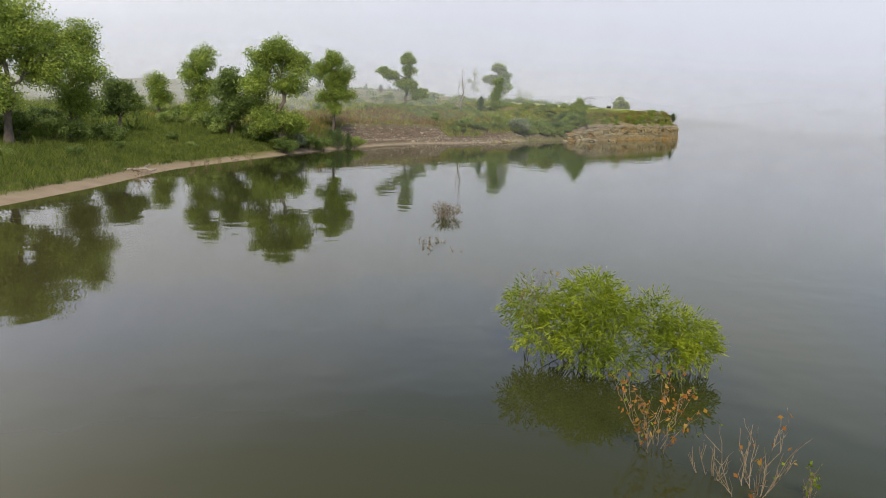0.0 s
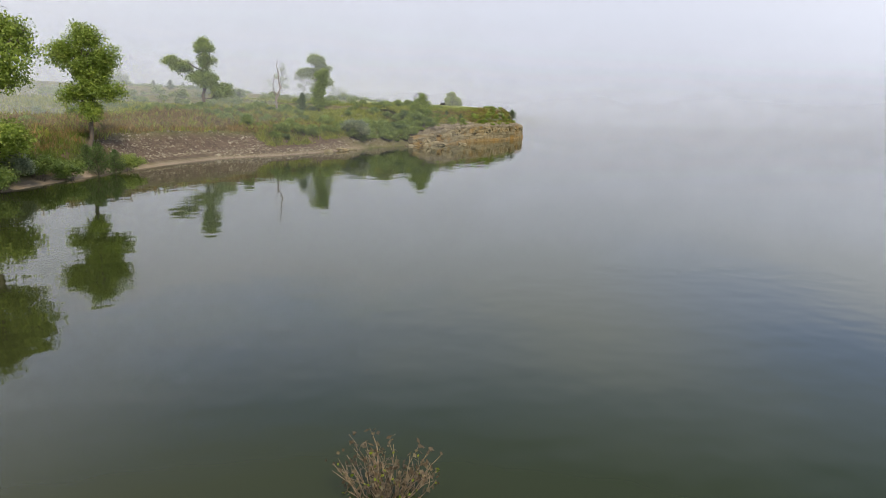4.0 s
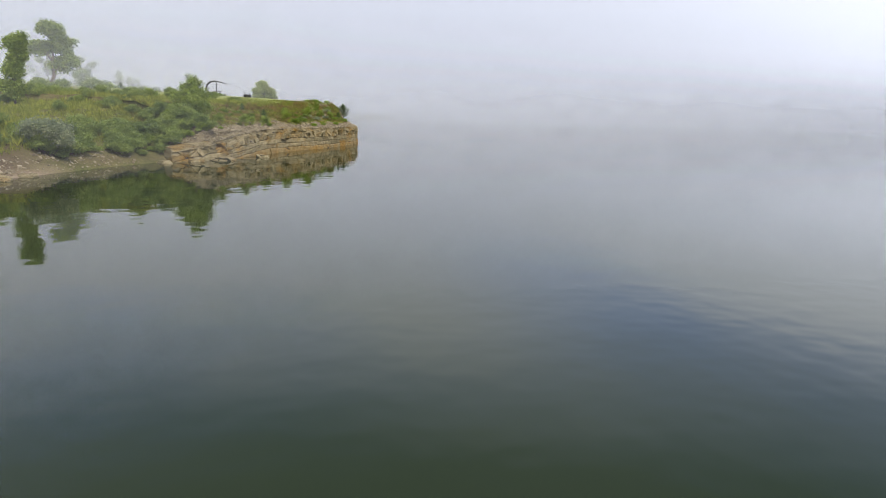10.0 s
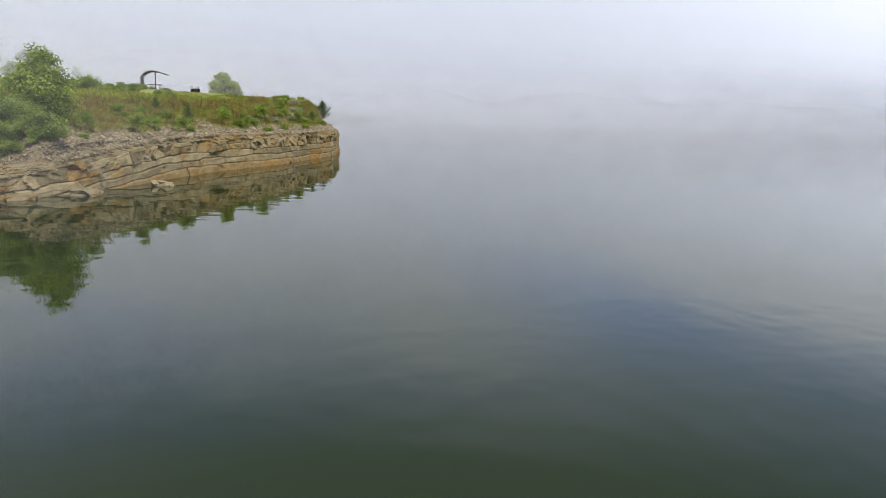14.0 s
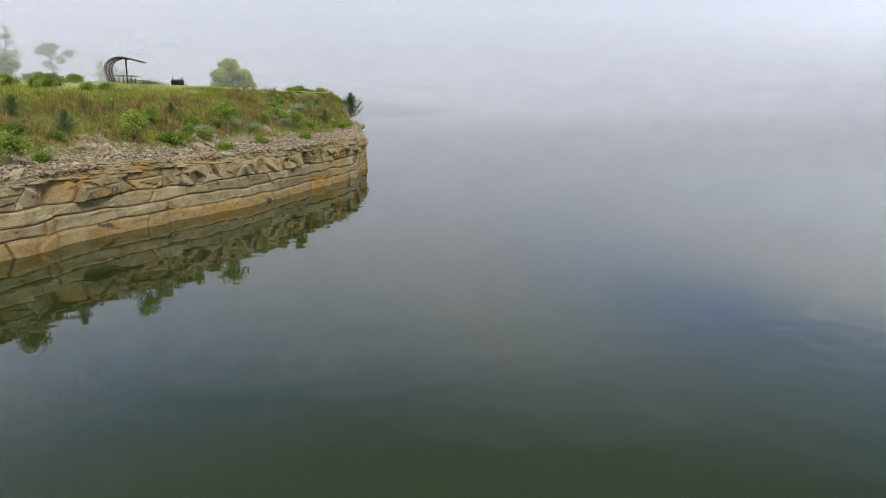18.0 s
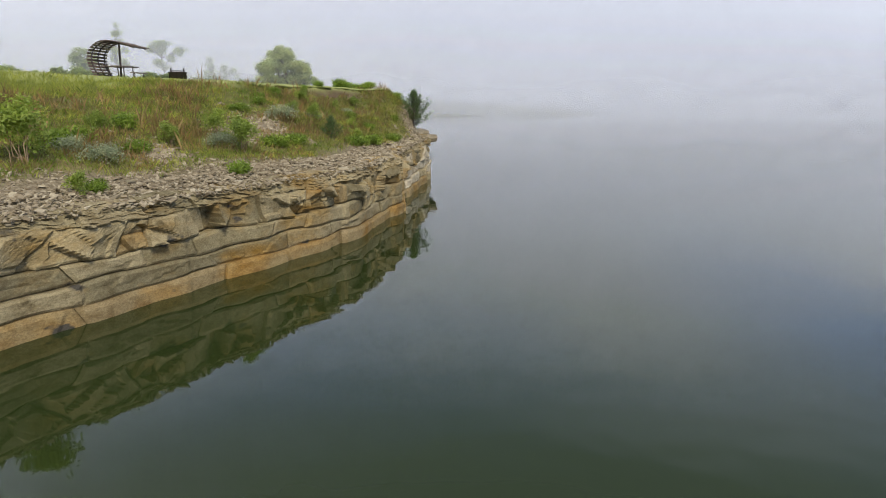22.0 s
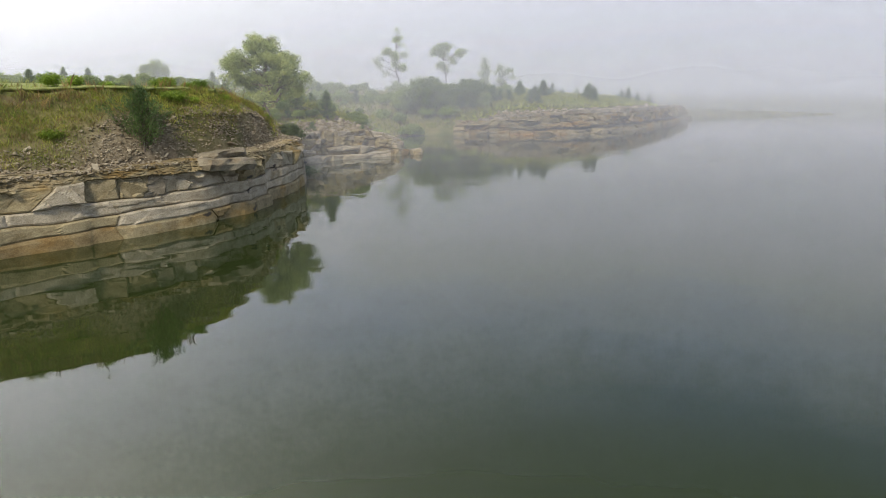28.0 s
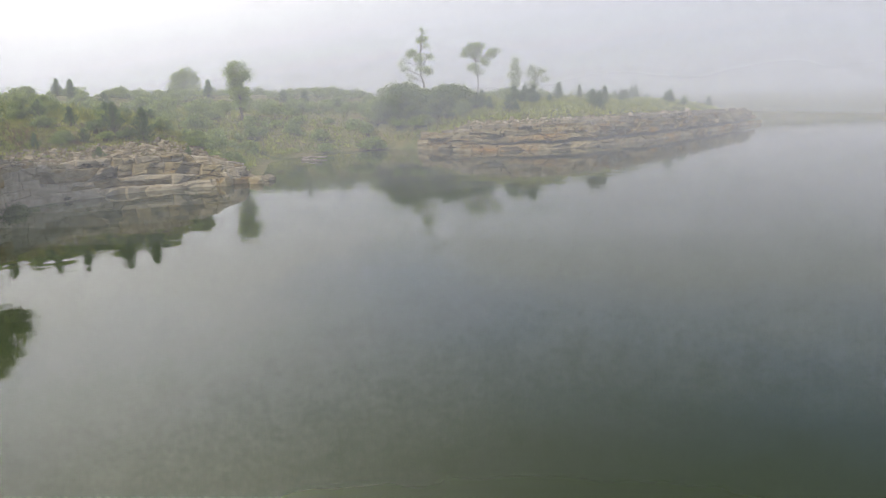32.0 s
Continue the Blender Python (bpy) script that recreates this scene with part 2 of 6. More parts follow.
M_ochre = rock_material("ochre_stained_limestone", (0.37, 0.285, 0.145), (0.34, 0.27, 0.15), (0.36, 0.215, 0.060), 0.7, (0.48, 0.38, 0.26))
M_pale = rock_material("pale_limestone", (0.43, 0.370, 0.228), (0.345, 0.297, 0.187), (0.345, 0.215, 0.055), 0.42, (0.40, 0.35, 0.26))
M_buff = rock_material("buff_limestone", (0.335, 0.29, 0.175), (0.26, 0.228, 0.140), (0.30, 0.18, 0.04), 0.55, (0.36, 0.31, 0.22))
# pale limestone lightened further: brighter light and haze put into its colour
M_lit_cream = rock_material("lit_cream_limestone", (0.57, 0.515, 0.400), (0.48, 0.435, 0.335), (0.42, 0.32, 0.16), 0.28, (0.48, 0.44, 0.36))
M_slab = rock_material("weathered_grey_limestone", (0.40, 0.36, 0.275), (0.30, 0.27, 0.205), (0.34, 0.24, 0.12), 0.3, (0.40, 0.36, 0.29))

m, n, l, b = nodes_of("lake_water")
# green murk below, still surface above with faint cat's-paws
murk = ramp(n, l, noise_of(n, l, 0.035, 2.0, coords="World"), [(0.3, (0.020, 0.032, 0.008)), (0.7, (0.026, 0.039, 0.011))])
# water turns browner towards the bay
place, where = n.new("ShaderNodeSeparateXYZ"), n.new("ShaderNodeNewGeometry")
l.new(where.outputs["Position"], place.inputs[0])
bay = n.new("ShaderNodeMath")
bay.operation = "MULTIPLY_ADD"
bay.inputs[1].default_value = 2.2
l.new(place.outputs["X"], bay.inputs[0])
l.new(place.outputs["Y"], bay.inputs[2])
browner = n.new("ShaderNodeMapRange")
browner.interpolation_type = "SMOOTHSTEP"
for key, value in (("From Min", 52.0), ("From Max", -22.0), ("To Min", 0.0), ("To Max", 1.0)):
    browner.inputs[key].default_value = value
l.new(bay.outputs[0], browner.inputs["Value"])
murk = blend(n, l, browner.outputs["Result"], murk, (0.062, 0.055, 0.022))
l.new(murk, b.inputs["Base Color"])
b.inputs["Roughness"].default_value, b.inputs["IOR"].default_value = 0.03, 1.333
wave = n.new("ShaderNodeMath")
wave.operation = "MULTIPLY_ADD"
wave.inputs[1].default_value = 0.5
l.new(noise_of(n, l, 1.3, 1.0, 0.5, (1, 1, 1), "World"), wave.inputs[0])
l.new(noise_of(n, l, 0.35, 2.0, 0.5, (1, 1, 1), "World"), wave.inputs[2])
bump(n, l, b, wave.outputs[0], 0.09, 0.12)
M_water = m

m, n, l, b = nodes_of("ground_cover")
# meadow, bare soil, sand and rubble told apart by how the land lies
def attr(n, name):
    a = n.new("ShaderNodeAttribute")
    a.attribute_name = name
    return a.outputs["Fac"]
meadow = ramp(n, l, noise_of(n, l, 0.22, 5.0, 0.65, None, "World"), [(0.30, (0.120, 0.140, 0.045)), (0.5, (0.180, 0.175, 0.068)), (0.72, (0.245, 0.200, 0.100))])
tuft = ramp(n, l, noise_of(n, l, 5.0, 4.0, 0.7, None, "World"), [(0.3, (0.6, 0.62, 0.55)), (0.7, (1.2, 1.2, 1.15))])
meadow = blend(n, l, 1.0, meadow, tuft, "MULTIPLY")
lawn = ramp(n, l, noise_of(n, l, 0.8, 4.0, 0.6, None, "World"), [(0.3, (0.26, 0.30, 0.105)), (0.7, (0.35, 0.375, 0.150))])
col = blend(n, l, attr(n, "lawn"), meadow, lawn)
soil = ramp(n, l, noise_of(n, l, 1.6, 6.0, 0.7, None, "World"), [(0.3, (0.080, 0.056, 0.038)), (0.7, (0.180, 0.130, 0.090))])
col = blend(n, l, attr(n, "soil"), col, soil)
stony = ramp(n, l, noise_of(n, l, 7.0, 5.0, 0.75, None, "World"), [(0.35, (0.11, 0.088, 0.058)), (0.6, (0.30, 0.255, 0.175))])
col = blend(n, l, attr(n, "rubble"), col, stony)
sand = ramp(n, l, noise_of(n, l, 0.9, 6.0, 0.6, None, "World"), [(0.3, (0.270, 0.205, 0.145)), (0.7, (0.365, 0.295, 0.215))])
col = blend(n, l, attr(n, "sand"), col, sand)
l.new(col, b.inputs["Base Color"])
b.inputs["Roughness"].default_value = 0.95
b.inputs["Specular IOR Level"].default_value = 0.15
bump(n, l, b, noise_of(n, l, 6.0, 6.0, 0.75, None, "World"), 0.8, 0.06)
M_ground = m

M_turf = plain_material("mown_turf", (0.22, 0.26, 0.08), (0.33, 0.36, 0.13), 2.5, 0.95, 0.02, 0.3, coords="World")
M_bark = plain_material("grey_brown_bark", (0.09, 0.07, 0.052), (0.20, 0.165, 0.13), 6.0, 0.9, 0.02, 0.2, stretch=(3, 3, 0.6))
M_deadwood = plain_material("bleached_dead_wood", (0.20, 0.165, 0.135), (0.34, 0.30, 0.26), 6.0, 0.85, 0.01, 0.15, stretch=(3, 3, 0.6))
M_twig = plain_material("tan_twigs", (0.24, 0.17, 0.10), (0.36, 0.27, 0.17), 8.0, 0.8)
M_cotton = leaf_material("cottonwood_leaves", (0.130, 0.195, 0.042), (0.250, 0.340, 0.080), (0.400, 0.475, 0.140), (0.520, 0.640, 0.120))
M_deep = leaf_material("deep_green_leaves", (0.085, 0.135, 0.042), (0.155, 0.220, 0.070), (0.240, 0.310, 0.110), (0.310, 0.430, 0.095))
M_shrub = leaf_material("shrub_leaves", (0.150, 0.215, 0.066), (0.255, 0.335, 0.108), (0.385, 0.450, 0.175), (0.450, 0.580, 0.145))
M_silver = leaf_material("silvery_leaves", (0.220, 0.270, 0.185), (0.340, 0.390, 0.280), (0.470, 0.510, 0.380), (0.340, 0.410, 0.220))
M_sage = leaf_material("sage_leaves", (0.070, 0.105, 0.049), (0.119, 0.161, 0.084), (0.182, 0.231, 0.126), (0.168, 0.252, 0.084))
M_olive = leaf_material("pale_olive_leaves", (0.280, 0.345, 0.155), (0.450, 0.520, 0.250), (0.620, 0.670, 0.360), (0.620, 0.720, 0.290))
M_willow = leaf_material("willow_leaves", (0.125, 0.180, 0.014), (0.225, 0.300, 0.024), (0.360, 0.410, 0.045), (0.420, 0.510, 0.040))
M_cedar = leaf_material("juniper_needles", (0.070, 0.120, 0.050), (0.125, 0.190, 0.078), (0.195, 0.270, 0.115), (0.210, 0.330, 0.100))
M_grass = leaf_material("meadow_grass", (0.195, 0.230, 0.050), (0.325, 0.365, 0.085), (0.470, 0.490, 0.145), (0.490, 0.560, 0.115))
M_lush = leaf_material("lush_grass", (0.110, 0.175, 0.028), (0.190, 0.285, 0.048), (0.290, 0.390, 0.085), (0.330, 0.480, 0.070))
M_rough = leaf_material("rough_shore_grass", (0.082, 0.125, 0.032), (0.150, 0.205, 0.052), (0.260, 0.290, 0.090), (0.280, 0.390, 0.078))
M_straw = leaf_material("dry_grass", (0.196, 0.132, 0.057), (0.310, 0.224, 0.109), (0.437, 0.345, 0.190), (0.414, 0.322, 0.149))
M_orange = leaf_material("withered_orange_leaves", (0.260, 0.100, 0.025), (0.400, 0.170, 0.050), (0.460, 0.300, 0.070), (0.450, 0.220, 0.050))
M_steel = plain_material("brown_painted_steel", (0.045, 0.035, 0.030), (0.075, 0.058, 0.048), 8.0, 0.5, 0.0, 0.1, 0.3)
M_slat = plain_material("dark_brown_slats", (0.085, 0.058, 0.042), (0.14, 0.10, 0.075), 5.0, 0.7, 0.004, 0.15, vary=0.2, stretch=(6, 0.6, 6))
M_table = plain_material("weathered_table_planks", (0.10, 0.075, 0.06), (0.17, 0.135, 0.11), 5.0, 0.75, 0.004, 0.15, vary=0.15)
M_iron = plain_material("rusted_fire_ring_steel", (0.030, 0.027, 0.026), (0.075, 0.055, 0.045), 7.0, 0.75, 0.004, 0.2, 0.4)
M_drift = plain_material("grey_driftwood", (0.24, 0.20, 0.165), (0.40, 0.35, 0.30), 5.0, 0.9, 0.01, 0.15)
M_dryshrub = leaf_material("dry_purple_sprigs", (0.100, 0.075, 0.055), (0.170, 0.130, 0.095), (0.240, 0.200, 0.140), (0.200, 0.160, 0.100))

# fog drifting in banks: fine droplets that scatter the sky's light
m, n, l, b = nodes_of("drifting_fog")
dif, tra, clear = n.new("ShaderNodeBsdfDiffuse"), n.new("ShaderNodeBsdfTranslucent"), n.new("ShaderNodeBsdfTransparent")
for q in (dif, tra):
    q.inputs["Color"].default_value = (0.775, 0.81, 0.895, 1)
both, veil = n.new("ShaderNodeMixShader"), n.new("ShaderNodeMixShader")
l.new(dif.outputs[0], both.inputs[1])
l.new(tra.outputs[0], both.inputs[2])
both.inputs[0].default_value = 0.5
wisp = n.new("ShaderNodeMapRange")
wisp.inputs["From Min"].default_value, wisp.inputs["From Max"].default_value = 0.3, 0.7
wisp.inputs["To Min"].default_value, wisp.inputs["To Max"].default_value = 0.75, 1.2
l.new(noise_of(n, l, 0.03, 3.0, 0.5, (1, 1, 2), "World"), wisp.inputs["Value"])
dens = n.new("ShaderNodeMath")
dens.operation = "MULTIPLY"
l.new(wisp.outputs["Result"], dens.inputs[0])
l.new(attr(n, "thickness"), dens.inputs[1])
l.new(dens.outputs[0], veil.inputs[0])
l.new(clear.outputs[0], veil.inputs[1])
l.new(both.outputs[0], veil.inputs[2])
l.new(veil.outputs[0], n["Material Output"].inputs["Surface"])
M_fog = m

# ---------------------------------------------------------------- mesh helpers
def mesh_np(name, verts, faces, material, smooth=False):
    """A mesh from arrays; all faces have the same number of corners."""
    verts, faces = np.asarray(verts, np.float32), np.asarray(faces, np.int32)
    me = bpy.data.meshes.new(name)
    k = faces.shape[1]
    me.vertices.add(len(verts))
    me.vertices.foreach_set("co", verts.ravel())
    me.loops.add(faces.size)
    me.loops.foreach_set("vertex_index", faces.ravel())
    me.polygons.add(len(faces))
    me.polygons.foreach_set("loop_start", np.arange(0, faces.size, k, dtype=np.int32))
    me.polygons.foreach_set("use_smooth", np.full(len(faces), smooth))
    me.update(calc_edges=True)
    me.materials.append(material)
    return me


def piece(name, verts, faces, material, parent=None, smooth=False, label=""):
    ob = new(name, mesh_np(name, verts, faces, material, smooth))
    ob.parent = parent
    return tagged(ob, label) if label else ob


def empty(name, m, label, category, group="", kind=""):
    ob = new(name)
    ob.empty_display_size = 0.3
    ob.matrix_world = m
    return tagged(ob, label, category, group, kind)


def join(parts):
    """Several (verts, faces) as one."""
    vs, fs, at = [], [], 0
    for v, f in parts:
        vs.append(np.asarray(v, float))
        fs.append(np.asarray(f) + at)
        at += len(v)
    return np.concatenate(vs), np.concatenate(fs)


def tube(path, radii, sides=7):
    """A tapered tube along a path, closed at its tip."""
    path, radii = np.asarray(path, float), np.asarray(radii, float)
    tang = np.gradient(path, axis=0)
    tang /= np.linalg.norm(tang, axis=1)[:, None] + 1e-9
    ref = np.where(np.abs(tang[:, 2:3]) > 0.9, [[1.0, 0, 0]], [[0, 0, 1.0]])
    a = np.cross(tang, ref)
    a /= np.linalg.norm(a, axis=1)[:, None] + 1e-9
    b_ = np.cross(tang, a)
    ang = np.linspace(0, 2 * np.pi, sides, endpoint=False)
    ring = path[:, None] + radii[:, None, None] * (np.cos(ang)[None, :, None] * a[:, None] + np.sin(ang)[None, :, None] * b_[:, None])
    i, j = np.meshgrid(np.arange(len(path) - 1), np.arange(sides), indexing="ij")
    f = np.stack([i * sides + j, i * sides + (j + 1) % sides, (i + 1) * sides + (j + 1) % sides, (i + 1) * sides + j], -1).reshape(-1, 4)
    return ring.reshape(-1, 3), f


def box(cx, cy, cz, sx, sy, sz):
    s = np.array([[-1, -1, -1], [1, -1, -1], [1, 1, -1], [-1, 1, -1], [-1, -1, 1], [1, -1, 1], [1, 1, 1], [-1, 1, 1]], float) / 2
    f = [[0, 3, 2, 1], [4, 5, 6, 7], [0, 1, 5, 4], [1, 2, 6, 5], [2, 3, 7, 6], [3, 0, 4, 7]]
    return s * (sx, sy, sz) + (cx, cy, cz), np.array(f)


def unit(v):
    return v / (np.linalg.norm(v, axis=-1, keepdims=True) + 1e-9)


def leaf_quads(rng, pts, length, width, droop=0.0, along=None, face=None):
    """One small blade at each point, facing roughly the way given."""
    k = len(pts)
    a = unit(rng.normal(size=(k, 3)) + (0, 0, -droop)) if along is None else unit(along + rng.normal(size=(k, 3)) * 0.35)
    up = unit(rng.normal(size=(k, 3)) + (0, 0, 0.85)) if along is None else rng.normal(size=(k, 3))
    if face is not None:
        up = unit(face * 0.6 + (0, 0, 0.5) + rng.normal(size=(k, 3)) * 0.55)
        a = unit(a - up * np.sum(a * up, 1, keepdims=True))
    c = unit(np.cross(a, up))
    ln = length * rng.uniform(0.6, 1.35, (k, 1))
    wd = width * rng.uniform(0.6, 1.3, (k, 1))
    v = np.stack([pts - a * ln / 2, pts + c * wd / 2, pts + a * ln / 2, pts - c * wd / 2], 1).reshape(-1, 3)
    return v, np.arange(4 * k).reshape(-1, 4)


def clumps(rng, lobes, per_clump, spread, clump_gap):
    """Leaf places gathered in sprays over the crown's lobes, and the way each spray faces."""
    out, ways = [], []
    for cx, cy, cz, rx, ry, rz in lobes:
        area = 4 * np.pi * ((rx * ry) ** 1.6 / 3 + (rx * rz) ** 1.6 / 3 + (ry * rz) ** 1.6 / 3) ** (1 / 1.6)
        k = max(6, int(1.75 * area / clump_gap ** 2))
        boughs = unit(rng.normal(size=(max(6, k // 3), 3)) + (0, 0, 0.15))
        d = unit(boughs[rng.integers(0, len(boughs), k)] + rng.normal(size=(k, 3)) * 0.26)
        r = rng.uniform(0.25, 1.0, (k, 1)) ** 0.45 * rng.uniform(0.75, 1.2, (k, 1))
        cc = d * r * (rx, ry, rz) + (cx, cy, cz)
        p = np.repeat(cc, per_clump, 0) + np.clip(rng.normal(size=(k * per_clump, 3)), -1.7, 1.7) * spread * (1, 1, 0.7)
        out.append(p)
        ways.append(np.repeat(d, per_clump, 0))
    return np.concatenate(out), np.concatenate(ways)


def bent(rng, a, b_, steps=6, wob=0.06):
    a, b_ = np.array(a, float), np.array(b_, float)
    t = np.linspace(0, 1, steps)[:, None]
    p = a + (b_ - a) * t
    w = np.linalg.norm(b_ - a) * wob
    p[1:-1] += rng.normal(size=(steps - 2, 3)) * w
    return p


# ---------------------------------------------------------------- the lie of the land
# shore: x, y and the kind of bank along it
SHORE = [(-40, -1500, "beach"), (-23, -200, "beach"), (-16, -30, "beach"), (-13.8, 5, "beach"), (-12.9, 22, "beach"), (-12.8, 31.5, "beach"), (-13.2, 39, "beach"),
         (-11.9, 47, "beach"), (-9.8, 57.5, "low"), (-7.2, 66.5, "bank"), (-3.5, 75, "bank"), (1.2, 79.8, "stony"), (4.6, 84.2, "stony"),
         (8.6, 90.4, "shrubs"), (12.8, 96, "shrubs"), (15.2, 97.6, "start"), (17.4, 98.5, "cliff"), (19.6, 101.3, "cliff"), (22.3, 105.2, "cliff"),
         (25.0, 109.2, "cliff"), (28.0, 112.2, "cliff"), (30.7, 115.6, "cliff"), (32.8, 118.7, "cliff"), (34.7, 121.6, "cliff"), (36.1, 125.6, "tip"),
         (37.1, 129.8, "tip"), (38.1, 133.8, "shoulder"), (39.1, 138, "point"), (39.0, 141.2, "point"), (37.8, 144.9, "point"), (35.8, 149.6, "nook"),
         (32.8, 153.8, "nook"), (30.4, 156.8, "ledge"), (30.0, 161.3, "ledge"), (31.0, 164.8, "ledge"), (32.2, 167.6, "ledge_end"), (30.5, 171, "cove"),
         (26, 176, "cove"), (21.5, 181, "cove"), (19.2, 187, "cove"), (19.0, 193, "cove"), (22, 197, "far_low"), (29, 195.7, "far"),
         (35.5, 195.6, "far"), (40.3, 200, "far"), (43, 211, "far"), (44.6, 230, "far"), (45.8, 250, "far_low"), (48, 264, "shoal"), (62, 270, "shoal"),
         (82, 278, "shoal"), (105, 292, "shoal"), (125, 330, "shoal"), (140, 420, "shoal"), (150, 1600, "shoal")]
# height over the distance inland, six knots each
BANKS = {"beach": ((0, 2.0, 3.2, 9, 25, 70), (0.0, 0.34, 0.62, 1.25, 2.3, 2.9)),
         "low": ((0, 0.9, 1.8, 7, 22, 70), (0.0, 0.3, 0.7, 1.5, 2.4, 3.1)),
         "bank": ((0, 1.0, 2.0, 3.3, 14, 70), (0.0, 0.28, 0.55, 1.95, 2.5, 3.6)),
         "stony": ((0, 1.2, 2.2, 3.4, 12, 60), (0.0, 0.32, 0.75, 1.75, 2.9, 4.4)),
         "shrubs": ((0, 0.5, 1.0, 2.5, 9, 45), (0.0, 0.35, 0.65, 1.4, 3.0, 4.6)),
         "start": ((0, 0.6, 1.3, 2.4, 8, 40), (-0.2, 0.12, 0.6, 1.35, 3.3, 4.6)),
         "cliff": ((0, 0.45, 0.75, 1.9, 7.0, 14), (-0.9, -0.8, 1.85, 2.3, 3.75, 4.1)),
         "point": ((0, 0.35, 0.6, 0.95, 1.75, 2.0), (-0.9, -0.8, 1.95, 3.3, 3.88, 4.12)),
         "tip": ((0, 0.45, 0.75, 1.9, 4.6, 4.9), (-0.9, -0.8, 1.9, 2.4, 3.85, 4.12)),
         "shoulder": ((0, 0.4, 0.7, 1.4, 2.7, 3.0), (-0.9, -0.8, 1.9, 2.6, 3.85, 4.12)),
         "nook": ((0, 0.45, 0.75, 1.2, 2.2, 5.0), (-0.9, -0.8, 1.85, 2.6, 3.5, 4.1)),
         "ledge": ((0, 0.45, 0.75, 2.0, 6.0, 14), (-0.9, -0.8, 1.75, 2.3, 3.6, 4.7)),
         "ledge_end": ((0, 0.6, 1.2, 3.0, 8.0, 18), (-0.4, 0.2, 0.9, 1.6, 3.0, 4.8)),
         "cove": ((0, 1.0, 2.5, 6, 14, 40), (0.0, 0.15, 0.45, 1.5, 3.6, 6.2)),
         "shoal": ((0, 2, 6, 15, 40, 90), (0.0, 0.3, 0.8, 1.6, 2.8, 4.0)),
         "far_low": ((0, 0.6, 1.4, 3.5, 8, 25), (-0.1, 0.35, 0.9, 1.9, 3.2, 5.0)),
         "far": ((0, 0.45, 0.8, 3.2, 7.0, 16), (-0.6, -0.4, 1.4, 2.5, 3.55, 4.2))}


def smooth_shore():
    p = np.array([(x, y) for x, y, _ in SHORE], float)
    out, prof = [], []
    for i in range(len(p) - 1):
        p0, p1, p2, p3 = p[max(i - 1, 0)], p[i], p[i + 1], p[min(i + 2, len(p) - 1)]
        seg = np.linalg.norm(p2 - p1)
        k = int(np.clip(seg / 0.8, 2, 14))
        m1, m2 = (p2 - p0) / 2, (p3 - p1) / 2
        if seg > 60:
            m1 = m2 = p2 - p1
        else:
            m1 = m1 / (np.linalg.norm(m1) + 1e-9) * seg
            m2 = m2 / (np.linalg.norm(m2) + 1e-9) * seg
        a, c = (np.array(BANKS[SHORE[j][2]]).ravel() for j in (i, i + 1))
        for t in np.arange(k) / k:
            out.append((2 * t**3 - 3 * t**2 + 1) * p1 + (t**3 - 2 * t**2 + t) * m1 + (-2 * t**3 + 3 * t**2) * p2 + (t**3 - t**2) * m2)
            prof.append(a * (1 - t) + c * t)
    out.append(p[-1])
    prof.append(np.array(BANKS[SHORE[-1][2]]).ravel())
    return np.array(out), np.array(prof)


LINE, PROF = smooth_shore()
ARC = np.r_[0, np.cumsum(np.linalg.norm(np.diff(LINE, axis=0), axis=1))]
LAND = np.concatenate([LINE, [(150, 4000), (-4000, 4000), (-4000, -4000), (-40, -4000)]])


def shore_of(x, y):
    """Signed distance inland, and the nearest stretch of shore (index and fraction)."""
    x, y = np.asarray(x, float).ravel(), np.asarray(y, float).ravel()
    dist, where = np.full(len(x), 1e18), np.zeros(len(x))
    inside = np.zeros(len(x), bool)
    for i in range(len(LINE) - 1):
        a, c = LINE[i], LINE[i + 1] - LINE[i]
        t = np.clip(((x - a[0]) * c[0] + (y - a[1]) * c[1]) / (c @ c), 0, 1)
        d2 = (x - a[0] - t * c[0]) ** 2 + (y - a[1] - t * c[1]) ** 2
        near = d2 < dist
        dist[near], where[near] = d2[near], i + t[near]
    for i in range(len(LAND)):
        (x0, y0), (x1, y1) = LAND[i], LAND[(i + 1) % len(LAND)]
        if y0 != y1:
            cross = ((y0 > y) != (y1 > y)) & (x < (x1 - x0) * (y - y0) / (y1 - y0) + x0)
            inside ^= cross
    return np.where(inside, 1, -1) * np.sqrt(dist), where


def ripple(x, y, scale, seed=0.0):
    """Smooth uneven swell, about -1 to 1."""
    u, v = x / scale + seed * 1.7, y / scale - seed * 0.9
    return (np.sin(u * 2.1 + 1.3 * np.sin(v * 1.3 + seed)) + np.sin(v * 2.4 + 1.1 * np.sin(u * 1.7)) + 0.6 * np.sin(u * 4.7 - v * 3.9 + seed)) / 2.6


